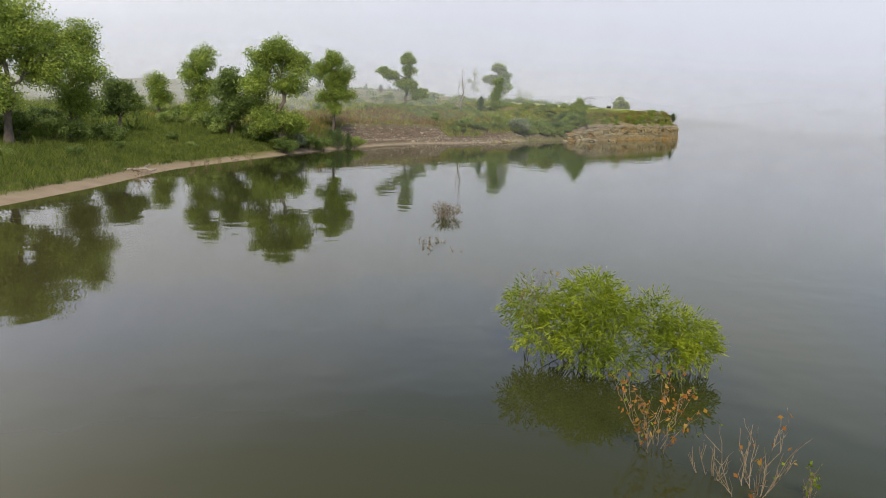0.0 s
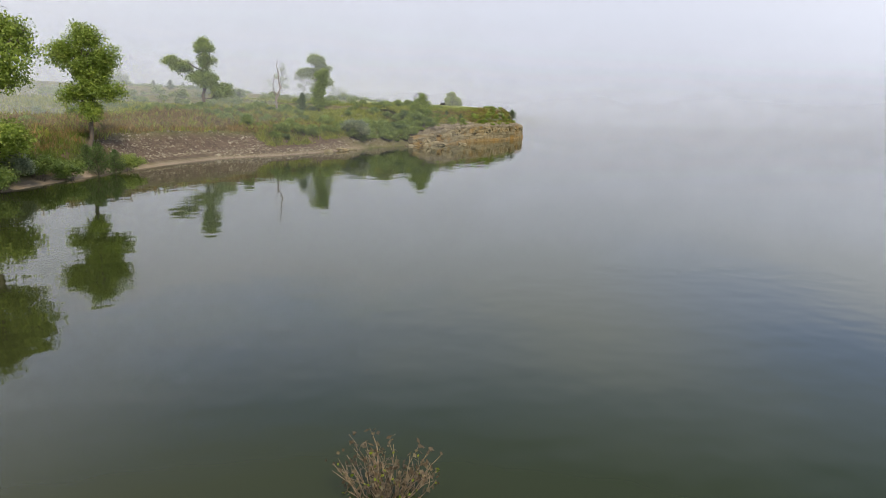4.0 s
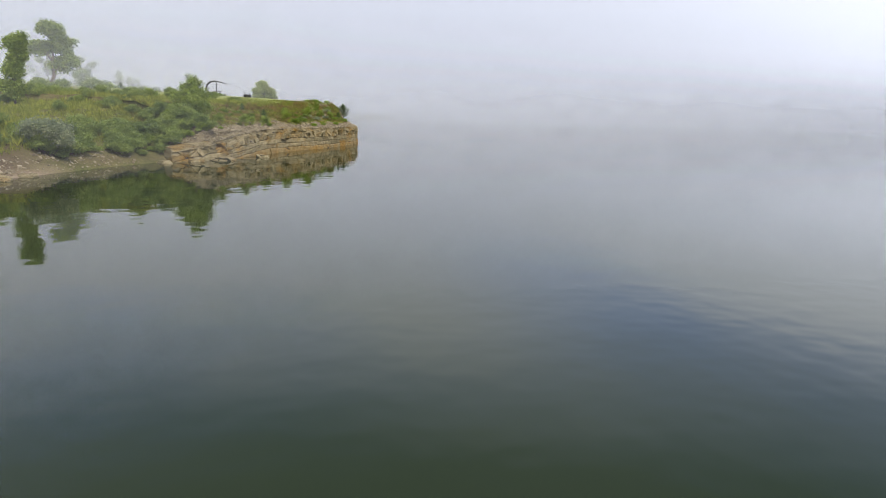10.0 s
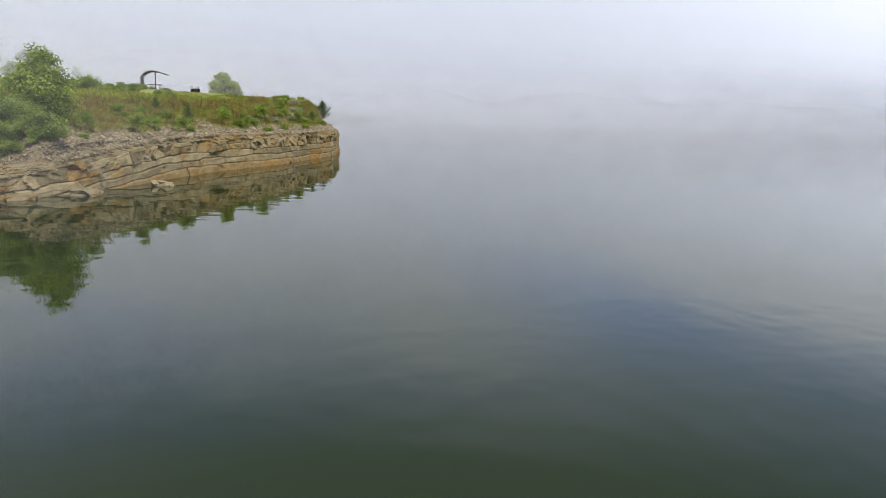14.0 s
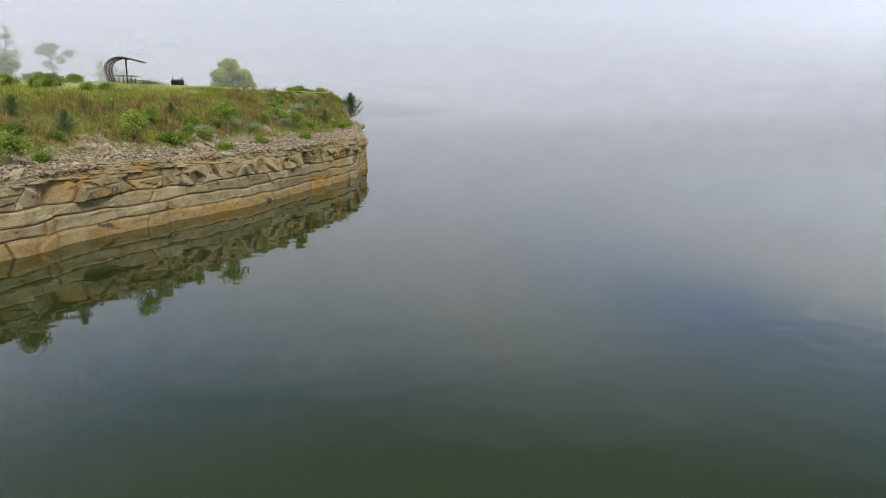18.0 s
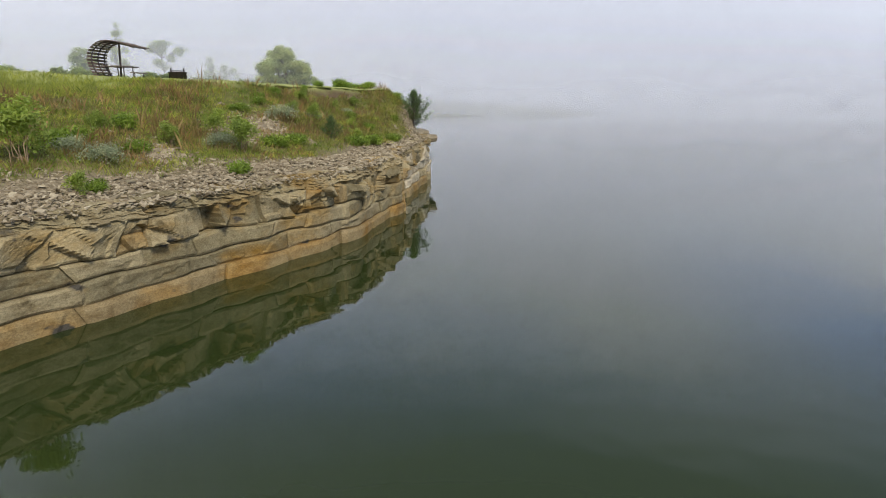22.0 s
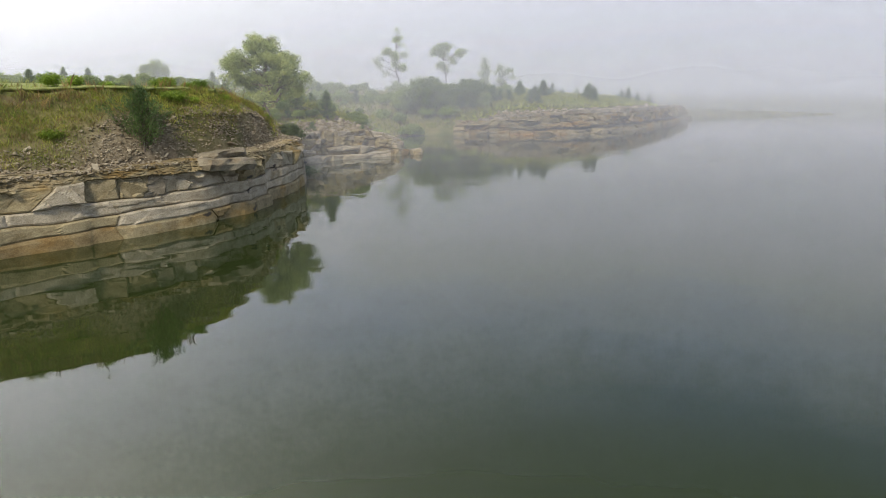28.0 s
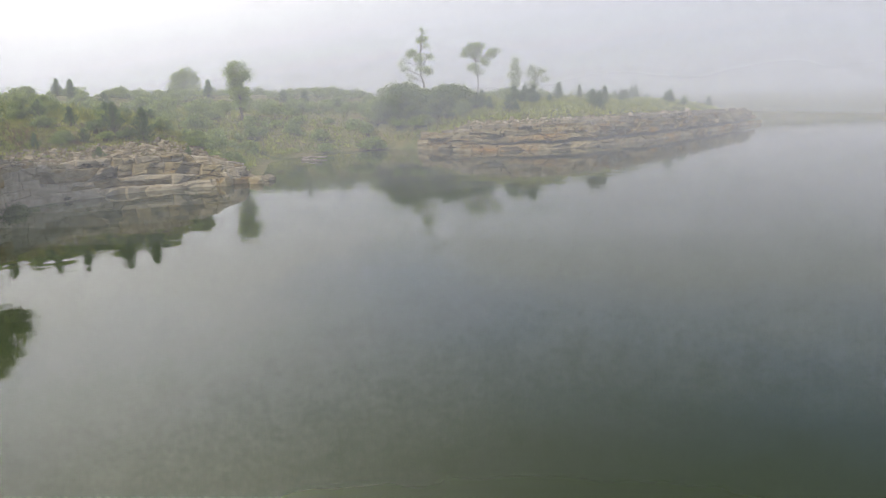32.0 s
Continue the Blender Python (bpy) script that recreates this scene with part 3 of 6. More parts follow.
def land(x, y, full=False):
    """Height of the ground; with full, also the distance inland and the stretch."""
    shape = np.shape(x)
    x, y = np.asarray(x, float).ravel(), np.asarray(y, float).ravel()
    d, w = shore_of(x, y)
    d = d + 0.22 * ripple(x, y, 1.6, 2.0) * np.clip(d / 1.5, 0, 1)
    i = np.clip(w.astype(int), 0, len(PROF) - 2)
    f = (w - i)[:, None]
    pr = PROF[i] * (1 - f) + PROF[i + 1] * f
    kd, kz = pr[:, :6], pr[:, 6:]
    z = np.where(d < 0, np.maximum(kz[:, 0] + 0.25 * d, -2.5), 0.0)
    for j in range(5):
        t = np.clip((d - kd[:, j]) / (kd[:, j + 1] - kd[:, j]), 0, 1)
        on = (d >= kd[:, j]) & (d < kd[:, j + 1])
        z = np.where(on, kz[:, j] + (kz[:, j + 1] - kz[:, j]) * t, z)
    far = d >= kd[:, 5]
    z = np.where(far, kz[:, 5] + 1.4 * (1 - np.exp(-(d - kd[:, 5]) / 28)), z)
    z = z + (0.10 * ripple(x, y, 3.1) + 0.55 * ripple(x, y, 16, 3.0) * np.clip((d - 14) / 25, 0, 1)) * np.clip((d - 2.2) / 4, 0, 1)
    z = z + 0.04 * ripple(x, y, 0.9, 1.0) * np.clip((d - 1) / 2, 0, 1)
    if full:
        return z, d, w
    return z.reshape(shape)


def ground_at(x, y):
    return float(land(np.array([x]), np.array([y]))[0])


def axis(stops):
    out = [stops[0][0]]
    for (a, step), (c, _) in zip(stops, stops[1:]):
        k = max(1, int(round((c - a) / step)))
        out += list(a + (c - a) * (np.arange(k) + 1) / k)
    return np.array(out)


GX = axis([(-1500, 300), (-300, 40), (-100, 8), (-50, 1.2), (-22, 0.55), (10, 0.3), (42, 2.5), (62, 10), (180, 80), (400, 500)])
GY = axis([(-1500, 300), (-200, 40), (-40, 4), (10, 0.8), (66, 0.55), (95, 0.3), (170, 0.7), (216, 2.0), (300, 15), (420, 120), (1500, 1)])
xx, yy = np.meshgrid(GX, GY)
gz, gd, gw = land(xx, yy, True)
ids = np.arange(xx.size).reshape(xx.shape)
gf = np.stack([ids[:-1, :-1], ids[:-1, 1:], ids[1:, 1:], ids[1:, :-1]], -1).reshape(-1, 4)
ground = tagged(piece("ground", np.stack([xx.ravel(), yy.ravel(), gz], 1), gf, M_ground, smooth=True),
                "grassy lakeshore ground with sand beach, bare bank and stony rim", "ground", kind="structure")


def stretch_of(lo, hi, soft=3.0):
    """1 along the shore between two of its corners (by number), fading out at both ends."""
    k = np.array([np.argmin(np.hypot(LINE[:, 0] - SHORE[j][0], LINE[:, 1] - SHORE[j][1])) for j in (lo, hi)])
    s = np.interp(gw, np.arange(len(ARC)), ARC)
    return np.clip((s - ARC[k[0]]) / soft + 0.5, 0, 1) * np.clip((ARC[k[1]] - s) / soft + 0.5, 0, 1)


def band(a, c, soft):
    return np.clip((gd - a) / soft + 0.5, 0, 1) * np.clip((c - gd) / soft + 0.5, 0, 1)


wob = 0.5 + 0.5 * ripple(xx.ravel(), yy.ravel(), 2.2, 5.0)
masks = {"sand": np.maximum(stretch_of(0, 9) * band(-30, 0.95 + 0.7 * wob - 0.7 * np.clip((yy.ravel() - 36) / 14, 0, 1), 0.7), stretch_of(8, 13) * band(-5, 0.45, 0.3)),
         "soil": np.maximum(stretch_of(8, 13, 5) * band(0.5, 3.2, 0.5), np.maximum(stretch_of(13, 15) * band(0.2, 1.0, 0.6) * 0.5, 0 * gd)),
         "rubble": np.maximum(np.maximum(stretch_of(15, 36) * band(-2, 1.1 + 1.2 * wob - 0.7 * np.clip((yy.ravel() - 124) / 5, 0, 1), 0.6), stretch_of(10, 14, 4) * band(0.5, 1.6, 0.6) * 0.2), stretch_of(42, 47) * band(-2, 3.0, 1.0)),
         "lawn": np.maximum(np.maximum(stretch_of(22, 33, 6) * np.clip((gd - 7.5) / 1.0, 0, 1), stretch_of(24, 31, 3) * np.clip((gz - 4.0) / 0.08, 0, 1)) * np.clip((34 - gd) / 8, 0, 1), stretch_of(42, 46, 4) * band(6, 20, 2))}
# bare stony patches on the slope, and dark soil under the sod's lip, which also paints the overhang's shade
for cx_, cy_, r_ in ((32.3, 124.6, 1.0), (31.6, 123.4, 0.9), (27.4, 115.0, 0.8), (24.6, 111.2, 0.9), (30.2, 119.4, 0.8), (21.6, 107.4, 0.9), (33.8, 129.0, 0.5)):
    masks["rubble"] = np.maximum(masks["rubble"], np.clip(1.6 - np.hypot(xx.ravel() - cx_, yy.ravel() - cy_) / r_ - 0.6 * wob, 0, 1))
gy_, gx_ = np.gradient(gz.reshape(xx.shape), GY, GX)
steep = np.hypot(gx_, gy_).ravel()
lip = stretch_of(24, 31) * np.clip((steep - 0.75) / 0.3, 0, 1) * (gz > 3.7) * (gd < 5.4)
masks["soil"] = np.maximum(masks["soil"], lip)
def mask_at(key, x, y):
    """How far a place is sand, soil, rubble or lawn."""
    i, j = np.clip(np.searchsorted(GY, y), 0, len(GY) - 1), np.clip(np.searchsorted(GX, x), 0, len(GX) - 1)
    return np.clip(masks[key], 0, 1).reshape(xx.shape)[i, j]


for key, value in masks.items():
    ground.data.attributes.new(key, "FLOAT", "POINT").data.foreach_set("value", np.clip(value, 0, 1).astype(np.float32))

wx, wy = axis([(-60, 30), (200, 400), (1500, 1)]), axis([(-1500, 400), (-200, 30), (420, 400), (1500, 1)])
ux, uy = np.meshgrid(wx, wy)
ids = np.arange(ux.size).reshape(ux.shape)
water = tagged(piece("water", np.stack([ux.ravel(), uy.ravel(), 0 * ux.ravel()], 1), np.stack([ids[:-1, :-1], ids[:-1, 1:], ids[1:, 1:], ids[1:, :-1]], -1).reshape(-1, 4), M_water),
               "calm murky green lake water mirroring the foggy sky", "water", kind="structure")


def fog_bank(points, density, top, fade=0.25):
    """A thin curtain of drifting fog along a line on the ground."""
    p = np.array(points, float)
    t = np.linspace(0, 1, 40)
    q = np.stack([np.interp(t, np.linspace(0, 1, len(p)), p[:, k]) for k in (0, 1)], 1)
    for _ in range(8):
        q[1:-1] = (q[:-2] + 2 * q[1:-1] + q[2:]) / 4
    zs = np.array([-1.0, 2, 4, 6, 9, 12, 16, 20, 25, 32]) * (1, *[top / 32] * 9)
    v = np.concatenate([np.c_[q, np.full(len(q), z)] for z in zs])
    i, j = np.meshgrid(np.arange(len(zs) - 1), np.arange(39), indexing="ij")
    f = np.stack([i * 40 + j, i * 40 + j + 1, (i + 1) * 40 + j + 1, (i + 1) * 40 + j], -1).reshape(-1, 4)
    ob = piece("fog_bank", v, f, M_fog, smooth=True)
    ends = np.clip(np.minimum(t, 1 - t) / fade, 0, 1)
    ends = ends * ends * (3 - 2 * ends)
    d = density * np.tile(ends, len(zs)) * np.repeat(np.clip((top - zs) / (top * 0.85), 0, 1) ** 1.4, 40)
    ob.data.attributes.new("thickness", "FLOAT", "POINT").data.foreach_set("value", d.astype(np.float32))
    return tagged(ob, "pale grey fog drifting over the lake and shore", "fog", kind="structure")

for points, density in (([(-170, 66), (-60, 80), (-34, 86), (-18, 90), (-9, 97)], 0.24),
                        ([(-40, 62), (-4, 68), (3, 77), (7, 82), (12, 88), (17, 94), (21, 99), (24, 103)], 0.07),
                        ([(10, 149), (24, 150.5), (34, 151.5), (40, 154), (44, 160), (47, 170), (52, 185), (64, 204), (92, 220)], 0.09),
                        ([(8, 152), (23, 153.5), (33, 155), (37, 158), (40, 164), (43, 173), (47, 188), (60, 208), (90, 226)], 0.09),
                        ([(-120, 120), (-20, 136), (22, 146), (34, 148.5), (41, 150), (52, 158), (80, 168), (140, 160)], 0.06),
                        ([(-90, 56), (-34, 66), (-18, 67), (-10, 71), (-5, 80), (2, 92), (10, 104)], 0.08),
                        ([(-220, 50), (-90, 88), (-30, 108), (8, 122), (16, 126)], 0.14),
                        ([(-220, 70), (-90, 100), (-30, 124), (14, 134), (22, 138)], 0.14),
                        ([(-240, 108), (-80, 142), (-10, 154), (20, 166), (56, 171), (140, 150), (260, 80)], 0.05),
                        ([(-240, 120), (-80, 150), (-10, 162), (22, 173), (60, 177), (145, 160), (280, 84)], 0.05),
                        ([(-240, 140), (-80, 164), (0, 173), (45, 183), (150, 170), (300, 88)], 0.05),
                        ([(-240, 155), (-80, 176), (0, 184), (52, 192), (155, 180), (320, 92)], 0.05),
                        ([(-260, 180), (-80, 192), (0, 198), (56, 202), (165, 190), (340, 96)], 0.11),
                        ([(-260, 200), (-80, 206), (0, 210), (62, 214), (172, 202), (360, 100)], 0.12),
                        ([(-260, 225), (-80, 222), (0, 222), (68, 228), (182, 214), (380, 104)], 0.14),
                        ([(-260, 240), (-80, 236), (0, 233), (74, 244), (195, 228), (410, 108)], 0.16),
                        ([(-280, 270), (0, 256), (85, 258), (220, 246), (440, 112)], 0.30),
                        ([(-320, 300), (0, 280), (95, 272), (250, 262), (500, 116)], 0.40),
                        ([(-400, 340), (0, 310), (120, 296), (300, 285), (560, 120)], 0.40),
                        ([(-500, 420), (0, 370), (160, 340), (380, 320), (700, 130)], 0.45)):
    fog_bank(points, density, 26 if density > 0.25 else 32)

# ---------------------------------------------------------------- bedded rock
def shore_frame(s):
    """Place on the shore at an arc length, and the unit ways along and inland."""
    x, y = np.interp(s, ARC, LINE[:, 0]), np.interp(s, ARC, LINE[:, 1])
    e = 0.6
    tx, ty = np.interp(s + e, ARC, LINE[:, 0]) - np.interp(s - e, ARC, LINE[:, 0]), np.interp(s + e, ARC, LINE[:, 1]) - np.interp(s - e, ARC, LINE[:, 1])
    q = math.hypot(tx, ty)
    return x, y, tx / q, ty / q


def arc_at(j):
    return ARC[np.argmin(np.hypot(LINE[:, 0] - SHORE[j][0], LINE[:, 1] - SHORE[j][1]))]


def rock(rng, lx, ly, lz, rough, cuts=(4, 2, 2), square=9.0):
    """A broken block: a squarish lump with chipped corners and an uneven face."""
    parts = []
    for ax in range(3):
        u, v = [k for k in range(3) if k != ax]
        nu, nv = cuts[u], cuts[v]
        for sign in (-1, 1):
            a, c = np.meshgrid(np.linspace(-1, 1, nu + 1), np.linspace(-1, 1, nv + 1), indexing="ij")
            p = np.zeros((a.size, 3))
            p[:, ax], p[:, u], p[:, v] = sign, a.ravel(), c.ravel()
            ids = np.arange(a.size).reshape(a.shape)
            f = np.stack([ids[:-1, :-1], ids[1:, :-1], ids[1:, 1:], ids[:-1, 1:]], -1).reshape(-1, 4)
            flip = (sign > 0) == (ax == 1)
            parts.append((p, f[:, ::-1] if flip else f))
    v, f = join(parts)
    key = np.round(v * 50).astype(int)
    _, first, back = np.unique(key, axis=0, return_index=True, return_inverse=True)
    v, f = v[first], back.reshape(-1)[f]
    v = v / (np.sum(np.abs(v) ** square, 1, keepdims=True) ** (1 / square))
    ph = rng.uniform(0, 6, (4, 3))
    amp = sum(np.sin(v @ (rng.normal(size=3) * (1.5 + k)) + ph[k, 0])[:, None] * unit(rng.normal(size=3)) for k in range(4))
    v = v * (lx / 2, ly / 2, lz / 2) * (1 + rng.uniform(-1, 1, (len(v), 3)) * min(0.06, rough * 1.2))
    v = v + (amp * 0.5 + rng.normal(size=v.shape)) * rough * (0.5, 1.0, 0.35)
    return v, f


def crag(s, z, seed):
    """Broken relief along a rock face, about -1 to 1."""
    u, w = s + 3.1 * seed, z * 1.6 + 1.7 * seed
    q = 0.8 * np.sin(2.3 * u + 1.3 * np.sin(3.0 * w)) + 0.7 * np.sin(6.1 * u + 2 * np.sin(2.7 * u)) * np.sin(9.0 * w + 1.7 * np.sin(3.1 * u)) + 0.5 * np.sin(15.0 * u + 3 * np.sin(5.0 * u)) * np.sin(21.0 * w + 2 * np.sin(7.0 * u))
    return q / 2.0


def course(rng, parent, name, s0, s1, z0, z1, out, lengths, depth, rough, mats, sag=None, jitter=0.03, skip=0.0, step=0.4, rows=2, square=22.0, bulge=0.0, joint=0.03, into=None):
    """One bed of blocks that follows the shore, from arc length s0 to s1."""
    s = s0
    while s < s1:
        ln = rng.uniform(*lengths)
        if rng.random() >= skip:
            mid = s + ln / 2
            lift = sag(mid) if sag else 0.0
            cuts = (max(2, int(ln / step)), 2, rows)
            v, f = rock(rng, ln - joint * (rng.uniform(0.3, 1.6) if rng.random() < 0.88 else 4.0), depth * rng.uniform(0.9, 1.1), (z1 - z0) - 0.01, rough, cuts, square)
            v[:, 1] -= bulge * rng.uniform(0.3, 1.5) * (1 - (2 * v[:, 2] / (z1 - z0)) ** 2) * (1 - 0.8 * (2 * v[:, 0] / ln) ** 4) * (v[:, 1] < 0)
            v[:, 1] += -out + depth / 2 + rng.uniform(-jitter, jitter) + v[:, 0] * rng.uniform(-1, 1) * jitter / ln
            v[:, 2] += v[:, 0] * rng.normal(0, 0.008)
            sv = mid + v[:, 0]
            v[:, 1] += 1.5 * rough ** 0.6 * 0.28 * crag(sv, v[:, 2] + z0, z0 * 7) * (v[:, 1] < depth * 0.3)
            v[:, 2] += 0.012 * crag(sv, 0.0 * sv, z1 * 5)
            x, y = np.interp(sv, ARC, LINE[:, 0]), np.interp(sv, ARC, LINE[:, 1])
            e = 1.2
            tx, ty = np.interp(sv + e, ARC, LINE[:, 0]) - np.interp(sv - e, ARC, LINE[:, 0]), np.interp(sv + e, ARC, LINE[:, 1]) - np.interp(sv - e, ARC, LINE[:, 1])
            q = np.hypot(tx, ty)
            p = np.stack([x - ty / q * v[:, 1], y + tx / q * v[:, 1], v[:, 2]], 1)
            if into is not None:
                into.append((p + (0, 0, (z0 + z1) / 2 + lift), f))
                s += ln
                continue
            c = p.mean(0)
            ob = piece(name, p - c, f, (mats(mid) if callable(mats) else mats)[rng.integers(len(mats(mid)) if callable(mats) else len(mats))], parent)
            ob.matrix_world = pose(c[0], c[1], c[2] + (z0 + z1) / 2 + lift)
        s += ln


def broken(rng, s0, s1, z0, z1, ws, wz, deep, tilt, skew=0.0):
    """Faces left where the rock has split off: flat facets, each at its own depth and slant."""
    k = int((s1 - s0) * (z1 - z0) / (ws * wz)) + 8
    ps, pz = rng.uniform(s0, s1, k), rng.uniform(z0, z1, k)
    off, a, c = rng.normal(0, deep, k), rng.normal(0, tilt, k), rng.normal(0, tilt * 1.5, k)

    def depth(sv, zv):
        near = np.argmin(((sv[:, None] - ps) / ws) ** 2 + ((zv[:, None] - pz + skew * (sv[:, None] - ps)) / wz) ** 2, 1)
        return off[near] + a[near] * (sv - ps[near]) + c[near] * (zv - pz[near])
    return depth


def buttress(s):
    """How far the whole face stands out or back along the shore."""
    return 0.10 * np.sin(0.62 * s + 1.2 * np.sin(0.23 * s)) + 0.07 * np.sign(np.sin(0.93 * s + 2 * np.sin(0.31 * s))) * np.abs(np.sin(0.93 * s + 2 * np.sin(0.31 * s))) ** 0.3 + 0.04 * np.sin(2.9 * s + 1.0)


def bed(rng, parent, name, s0, s1, z0, z1, out, lengths, mats, lift, facet=None, slant=0.25, joint=0.008, jitter=0.02, grain=0.006, cell=0.07, rows=6, wander=0.02, split=0.0, undercut=0.0, back_=0.0):
    """One bed of rock along the shore, cracked across into blocks that meet at slanting joints."""
    edge = lambda s, z: wander * (np.sin(1.3 * s + 9 * z) + 0.6 * np.sin(3.7 * s + 5 * z)) 
    s, lean = s0, 0.0
    while s < s1:
        ln = rng.uniform(*lengths)
        nxt = rng.normal(0, slant)
        shove, turn = rng.normal(0, jitter), rng.normal(0, jitter)
        cut = rng.uniform(0.35, 0.65) if rng.random() < split else 1.0
        tip = rng.normal(0, 0.12)
        for lo, hi in ((0.0, cut), (cut, 1.0)):
            if hi - lo < 0.05:
                continue
            nx, nz = max(3, int(ln / cell)), max(3, int(rows * (hi - lo) + 1))
            u, w = np.meshgrid(np.linspace(0, 1, nx + 1), np.linspace(0, 1, nz + 1), indexing="ij")
            u, w = u.ravel(), w.ravel()
            h = lo + (hi - lo) * w + (tip * (u - 0.5) * (w if hi < 1 else 1 - w) if cut < 1 else 0)
            zz = z0 + (z1 - z0) * h
            left, right = s + joint * 0.5 + lean * (h - 0.5) * (z1 - z0), s + ln - joint * 0.5 + nxt * (h - 0.5) * (z1 - z0)
            sv = left + (right - left) * u
            zz = zz + edge(sv, z0) * (1 - h) + edge(sv, z1) * h - 0.004 * (2 * w - 1)
            y = -out - buttress(sv) + shove + turn * (u - 0.5) + rng.normal(0, jitter * 0.6) * (cut < 1)
            if facet:
                y = y + facet(sv, zz)
            y = y + 0.007 * crag(sv, zz, z0 * 7) + rng.normal(0, grain * 0.3, len(sv))
            y = y + undercut * np.clip(0.5 - h, 0, 1) + back_ * h
            round_ = np.minimum(np.minimum(u, 1 - u) * ln / 0.05, np.minimum(w, 1 - w) * (z1 - z0) * (hi - lo) / 0.035)
            y = y + 0.035 * np.clip(1 - round_, 0, 1) ** 2
            e = 1.2
            x0, y0 = np.interp(sv, ARC, LINE[:, 0]), np.interp(sv, ARC, LINE[:, 1])
            tx, ty = np.interp(sv + e, ARC, LINE[:, 0]) - np.interp(sv - e, ARC, LINE[:, 0]), np.interp(sv + e, ARC, LINE[:, 1]) - np.interp(sv - e, ARC, LINE[:, 1])
            q = np.hypot(tx, ty)
            rise_ = np.array([float(lift(k)) for k in (s, s + ln / 2, s + ln)]) if lift else np.zeros(3)
            zz = zz + np.interp(sv, (s, s + ln / 2, s + ln), rise_)
            face = np.stack([x0 - ty / q * y, y0 + tx / q * y, zz], 1)
            back = np.stack([x0 - ty / q * 0.85, y0 + tx / q * 0.85, zz], 1)
            ids = np.arange((nx + 1) * (nz + 1)).reshape(nx + 1, nz + 1)
            m_ = len(face)
            f = np.stack([ids[:-1, :-1], ids[1:, :-1], ids[1:, 1:], ids[:-1, 1:]], -1).reshape(-1, 4)
            ring_ = np.r_[ids[:-1, 0], ids[-1, :-1], ids[:0:-1, -1], ids[0, :0:-1]]
            nx_ = np.roll(ring_, -1)
            f = np.concatenate([f, f[:, ::-1] + m_, np.stack([ring_, ring_ + m_, nx_ + m_, nx_], 1)])
            v = np.concatenate([face, back])
            c = v.mean(0)
            stone = mats(s + ln / 2) if callable(mats) else mats
            ob = piece(name, v - c, f, stone[rng.integers(len(stone))], parent)
            ob.matrix_world = pose(*c)
        s, lean = s + ln, nxt


rng = np.random.default_rng(11)
cliff = empty("cliff_face", pose(30, 125, 0), "layered pale limestone cliff with ochre water stains at its foot", "cliff", kind="structure")
S0, S1 = arc_at(16) - 3.0, arc_at(32)
dip = lambda s: 0.05 * math.sin(s * 0.11) + 0.05 * np.clip((s - arc_at(24)) / 20, -0.5, 1.2) - 1.1 * np.clip((arc_at(17) + 5 - s) / 12, 0, 1) ** 1.5
# towards the point the lightened stone paints in the brighter light there
foot_stone = lambda s: [M_ochre] if s < arc_at(25) else ([M_ochre, M_pale, M_ochre] if s < arc_at(26) else ([M_pale, M_lit_cream, M_ochre] if s < arc_at(27) else [M_lit_cream, M_lit_cream, M_pale]))
bed_stone = lambda s: [M_pale, M_pale, M_buff] if s < arc_at(25) else ([M_pale, M_lit_cream] if s < arc_at(27) else [M_lit_cream])
top_stone = lambda s: [M_buff, M_pale, M_pale, M_ochre, M_pale] if s < arc_at(25) else ([M_pale, M_lit_cream, M_slab, M_pale] if s < arc_at(27) else [M_lit_cream, M_lit_cream, M_pale])
hollow = broken(rng, S0, S1, 0.3, 1.2, 1.3, 0.4, 0.012, 0.02)
split_ = broken(rng, S0, S1, 1.0, 1.8, 0.55, 0.34, 0.045, 0.17, 0.15)
flaky = broken(rng, S0, S1, 1.55, 2.15, 0.16, 0.030, 0.028, 0.06)
bed(rng, cliff, "foot_block", S0, S1, -0.45, 0.36, 0.10, (2.0, 7.0), foot_stone, dip, hollow, 0.35, 0.012, 0.03, 0.007, 0.09, 9, undercut=0.16)
bed(rng, cliff, "rock_block", S0, S1, 0.36, 0.70, 0.05, (1.2, 4.5), bed_stone, dip, hollow, 0.45, 0.008, 0.025, 0.006, 0.08, 6, 0.03)
bed(rng, cliff, "rock_block", S0, S1, 0.715, 1.06, 0.03, (0.9, 4.0), bed_stone, dip, hollow, 0.5, 0.008, 0.03, 0.006, 0.08, 6, 0.03)
bed(rng, cliff, "rock_block", S0, S1, 1.075, 1.64, 0.0, (0.45, 1.7), top_stone, dip, split_, 0.55, 0.010, 0.06, 0.008, 0.05, 12, 0.035, 0.35)
bed(rng, cliff, "laminated_block", S0, S1, 1.63, 1.95, 0.03, (0.8, 2.4), [M_pale, M_pale, M_buff], dip, flaky, 0.5, 0.006, 0.05, 0.010, 0.04, 22, 0.03, back_=0.26)
# the overhanging nose of the point
for x, y, z, sx, sy, sz, turn in ((39.1, 139.9, 1.74, 2.3, 1.3, 0.40, 85), (38.75, 140.3, 2.02, 1.9, 1.1, 0.24, 95)):
    v, f = rock(rng, sx, sy, sz, 0.035, (6, 5, 2), 6.0)
    ob = piece("rock_block", v, f, M_slab, cliff)
    ob.matrix_world = pose(x, y, z, rng.uniform(-4, 4), rng.uniform(-4, 4), turn)

